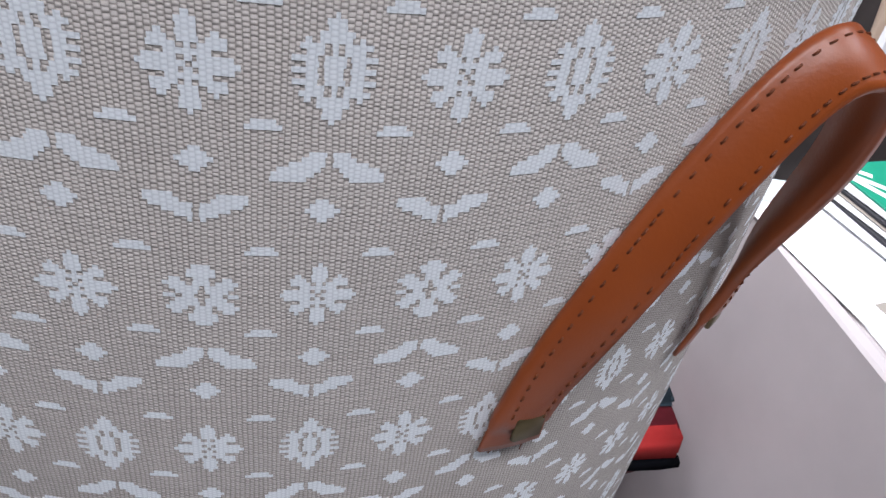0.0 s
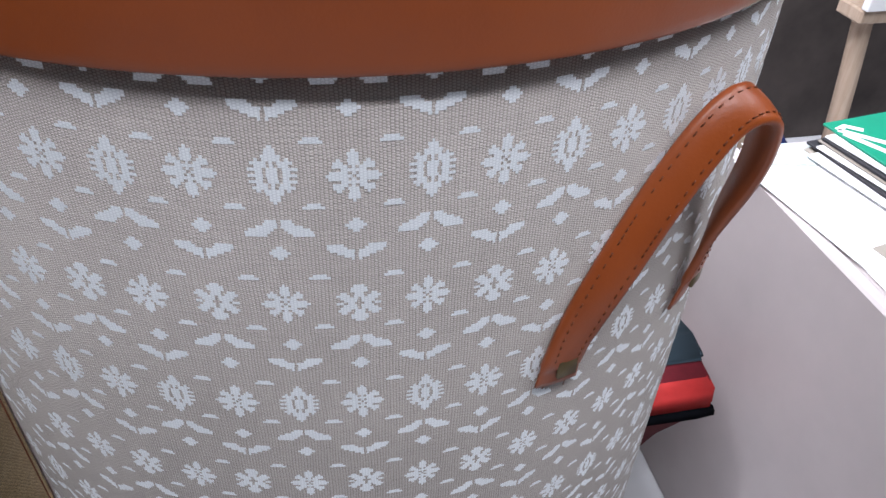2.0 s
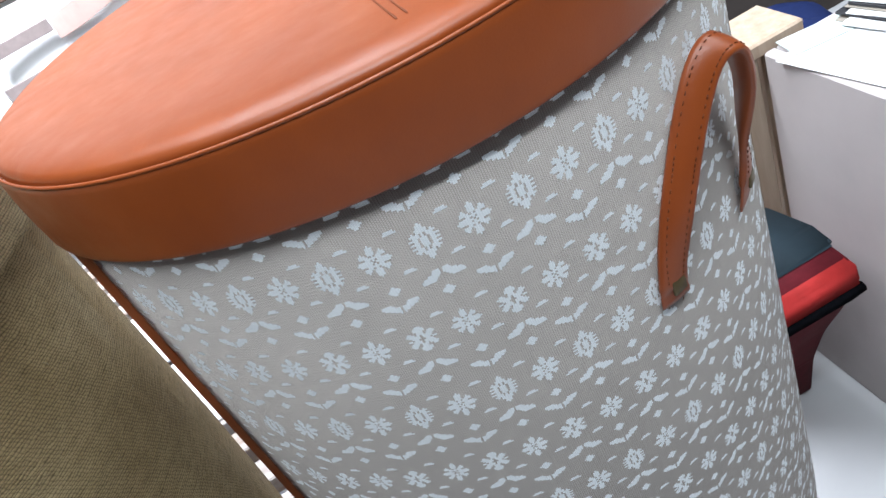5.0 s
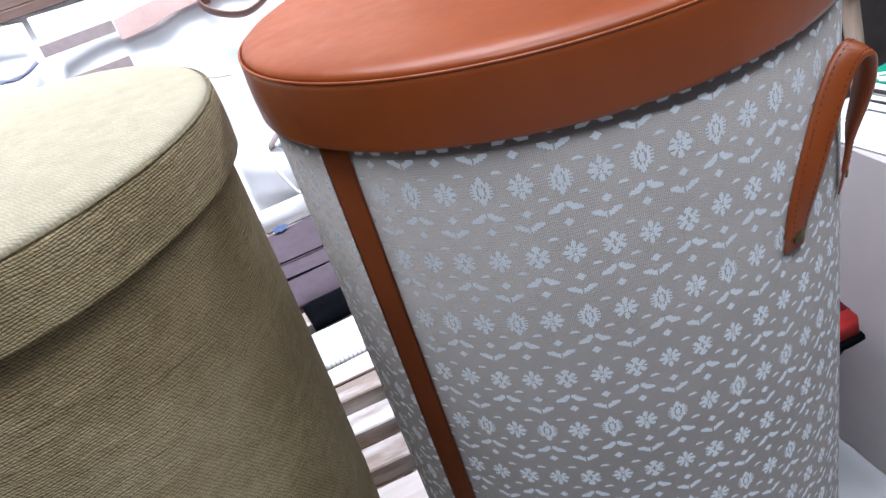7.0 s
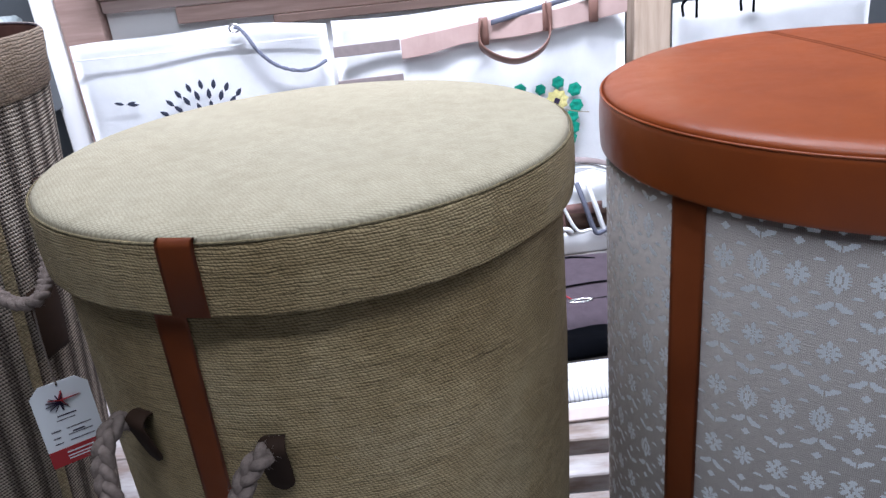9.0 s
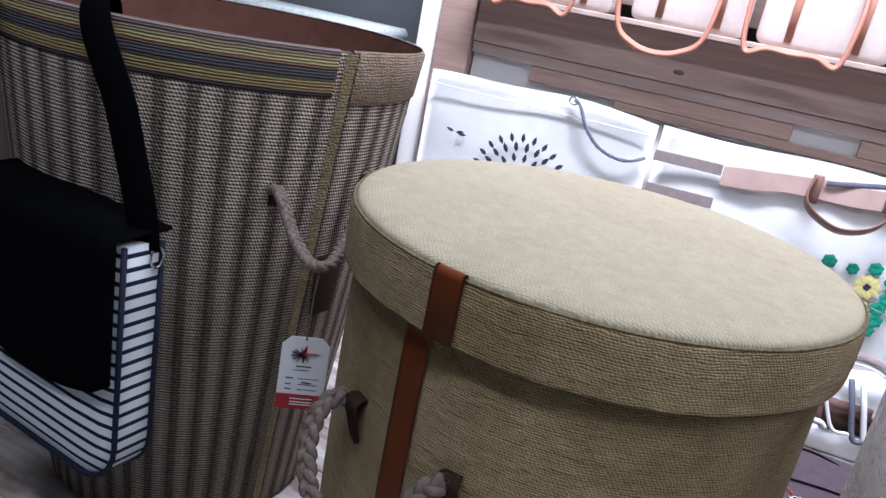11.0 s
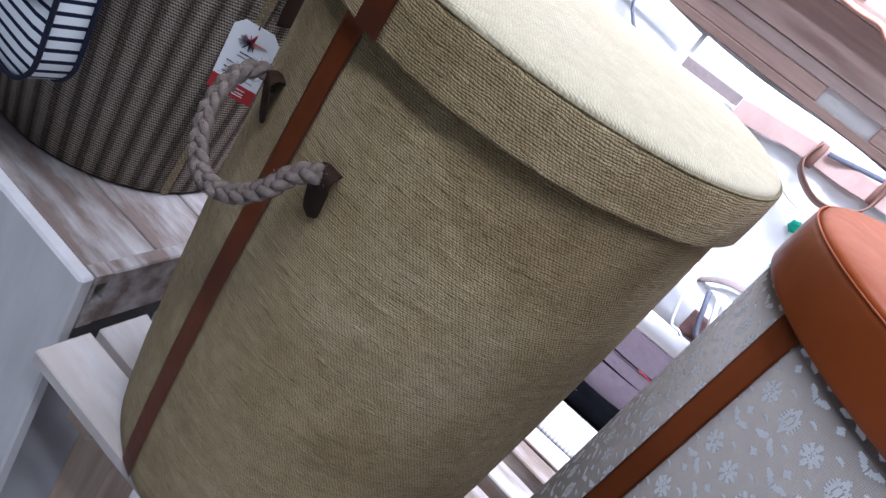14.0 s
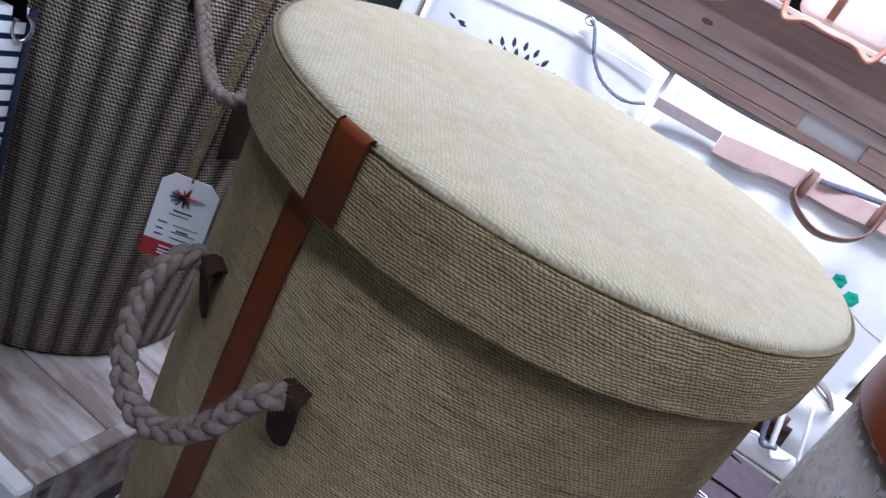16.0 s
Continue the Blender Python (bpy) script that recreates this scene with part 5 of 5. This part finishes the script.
def papers():
    top = 0.5775
    def sheet(name, x, y, w, d, h, z, turn, mat, label, cat, group=""):
        t = thing(name, (x, y, z), label, cat, group, turn)
        part("cover" if cat == "booklet" else "page", box(-w / 2, w / 2, -d / 2, d / 2, 0, h, 0.0008), mat, t, smooth=False)
        return t
    sheet("paper_sheet", 0.66, 0.02, 0.29, 0.50, 0.0015, top, 0, M_PAPER, "white paper spread over the crate", "paper", "papers on the crate")
    sheet("paper_sheet", 0.60, 0.20, 0.20, 0.22, 0.0012, top + 0.0016, 8, M_PAPER, "white paper spread over the crate", "paper", "papers on the crate")
    sheet("paper_sheet", 0.575, 0.295, 0.13, 0.05, 0.0012, top + 0.003, -10, M_PAPER_BLUE, "pale green printed sheet on the crate", "paper", "papers on the crate")
    for x, y, turn in ((0.553, 0.105, 12), (0.585, 0.05, 8)):
        t = sheet("name_card", x, y, 0.05, 0.085, 0.0012, top + 0.003, turn, M_CARD, "small white printed card on the papers", "card", "cards on the crate")
        part("print_bar", box(-0.010, 0.012, -0.022, 0.012, 0.00125, 0.0016, 0), M_STRAWBOARD, t, smooth=False)
    z = top + 0.003
    pick = random.Random(6)
    for k, (mat, h, lab) in enumerate(((M_STRAWBOARD, 0.006, "worn grey booklet in a stack"), (M_PAPER, 0.005, "white booklet in a stack"), (M_DARK, 0.007, "dark booklet in a stack"), (M_PAPER, 0.004, "white booklet in a stack"),
                                       (M_STRAWBOARD, 0.004, "worn grey booklet in a stack"), (M_DARK, 0.008, "dark booklet in a stack"), (M_PAPER, 0.005, "white booklet in a stack"), (M_GREEN_COVER, 0.006, "green booklet with white lines on a stack"))):
        t = sheet("booklet", 0.695 + pick.uniform(-0.008, 0.008) + 0.004 * k, 0.185 + pick.uniform(-0.01, 0.01) + 0.002 * k, 0.19, 0.26, h * 0.52, z, 10 + pick.uniform(-5, 5), mat, lab, "booklet", "stack of booklets")
        z += h * 0.52 + 0.0004
    for pts in (((-0.09, 0.11), (-0.05, 0.06), (0.01, 0.045), (0.09, 0.05)), ((-0.09, 0.10), (-0.06, 0.02), (-0.02, -0.05), (0.02, -0.12)), ((-0.09, 0.11), (-0.075, 0.115), (-0.06, 0.10))):
        part("white_line", ribbon([Vector((x, y, 0.0035)) for x, y in pts], [(0, 0, 1)] * len(pts), 0.009, 0.0006), M_PAPER, t, smooth=False)


papers()


def red_bag():
    """A soft bag slumped between the painted crate and the platform."""
    t = thing("red_bag", (0.435, 0.24, 0.0), "red and black cloth bag slumped against the painted crate", "bag")
    outline = [(-0.108, 0.338), (-0.095, 0.372), (-0.03, 0.382), (0.06, 0.36), (0.10, 0.33), (0.11, 0.0), (0.02, 0.0), (0.0, 0.10), (-0.035, 0.19), (-0.080, 0.275)]

    def slice_of(points, x0, x1):
        bm = bmesh.new()
        a = [bm.verts.new((x0, y, z)) for y, z in points]
        b = [bm.verts.new((x1, y, z)) for y, z in points]
        bm.faces.new(a[::-1])
        bm.faces.new(b)
        n = len(points)
        for i in range(n):
            bm.faces.new((a[i], a[(i + 1) % n], b[(i + 1) % n], b[i]))
        bmesh.ops.recalc_face_normals(bm, faces=bm.faces)
        bmesh.ops.bevel(bm, geom=bm.edges[:], offset=0.006, segments=2, affect="EDGES")
        return bm

    part("body", slice_of(outline, -0.12, 0.004), M_DEEP_RED, t, "deep red cloth")
    part("panel", slice_of([(-0.113, 0.334), (-0.107, 0.367), (-0.056, 0.375), (-0.064, 0.334)], -0.115, 0.0055), M_BRIGHT_RED, t, "bright red panel")
    part("top_panel", slice_of([(-0.075, 0.3735), (-0.066, 0.3815), (-0.03, 0.390), (0.06, 0.372), (0.10, 0.338), (0.02, 0.33), (-0.045, 0.3705)], -0.10, 0.0065), M_TEAL, t, "dark teal panel")
    part("piping", tube([(0.004, -0.110, 0.332), (-0.02, -0.112, 0.332), (-0.12, -0.110, 0.332)], 0.008, 7), M_BLACK, t)


red_bag()


def pale_table():
    t = thing("pine_stool", (0, 0, 0), "pale pine stool standing behind the painted crate", "stool")
    part("top", box(0.445, 0.565, 0.335, 0.425, 0.568, 0.590, 0.003), M_POST, t, smooth=False)
    part("apron", box(0.452, 0.462, 0.340, 0.420, 0.05, 0.5675, 0.002), M_POST, t, smooth=False)
    for x, y in ((0.463, 0.34), (0.53, 0.34), (0.463, 0.385), (0.53, 0.385)):
        part("leg", box(x, x + 0.03, y, y + 0.03, 0.0, 0.5675, 0.002), M_POST, t, smooth=False)


pale_table()


def easel():
    t = thing("easel", (1.20, 0.95, 0.0), "pale wooden easel leg with white board against the dark partition", "easel")
    part("leg", tube(spline([(0.04, -0.02, 0.0), (0.01, 0.0, 0.35), (-0.03, 0.03, 0.75)], 4), 0.022, 8), M_POST, t)
    part("ledge", box(-0.06, 0.04, -0.05, 0.03, 0.47, 0.50, 0.004), M_POST, t, smooth=False)
    part("board", box(-0.06, 0.40, -0.06, -0.04, 0.5005, 0.9, 0.002), M_PAPER, t, smooth=False)
    p = thing("cloth_bundle", (1.03, 0.98, 0.0), "navy blue and red cloth bundle on the floor", "cloth")
    part("body", soft_slab(0.32, 0.22, 0.17, 20), M_BLUE_CLOTH, p)
    part("band", soft_slab(0.28, 0.05, 0.13, 22), M_BRIGHT_RED, p).matrix_local = pose(0, -0.115, 0, 0, 0, 0)


easel()
tagged(new("wall_partition", mesh_from("wall_partition", box(0.85, 2.45, 1.22, 1.27, 0.0, 1.1, 0.002), plain("dark_brown_partition", (0.085, 0.070, 0.064), 0.8, 0.3, 0.3, 5), False)), "dark brown low partition", "wall", kind="structure")


def far_shelf():
    t = thing("wall_shelf", (0, 0, 0), "grey wall shelf with pale cloth stacked, seen past the basket", "shelf")
    part("board", box(-2.45, -1.28, 1.30, 1.60, 0.955, 0.975, 0.002), M_WALL, t, smooth=False)
    part("cloth", box(-2.0, -1.42, 1.32, 1.56, 0.9755, 1.02, 0.012), M_PAPER_BLUE, t)
    part("bracket", box(-1.32, -1.285, 1.32, 1.60, 0.80, 0.9545, 0.002), M_WALL, t, smooth=False)
    part("cover", box(-1.295, -1.245, 1.36, 1.40, 0.0, 1.13, 0.004), M_WHITEBOARD, t)


far_shelf()


def dark_cabinet():
    t = thing("cabinet", (0, 0, 0), "dark brown cabinet standing past the crate", "cabinet")
    dark = wood("dark_stained_wood", (0.035, 0.024, 0.020), (0.02, 0.013, 0.011), "Z")
    part("body", box(-1.85, -1.48, -1.2, 0.35, 0.0, 1.02, 0.004), dark, t, smooth=False)
    part("top", box(-1.86, -1.465, -1.21, 0.36, 1.0205, 1.045, 0.004), dark, t, smooth=False)


dark_cabinet()
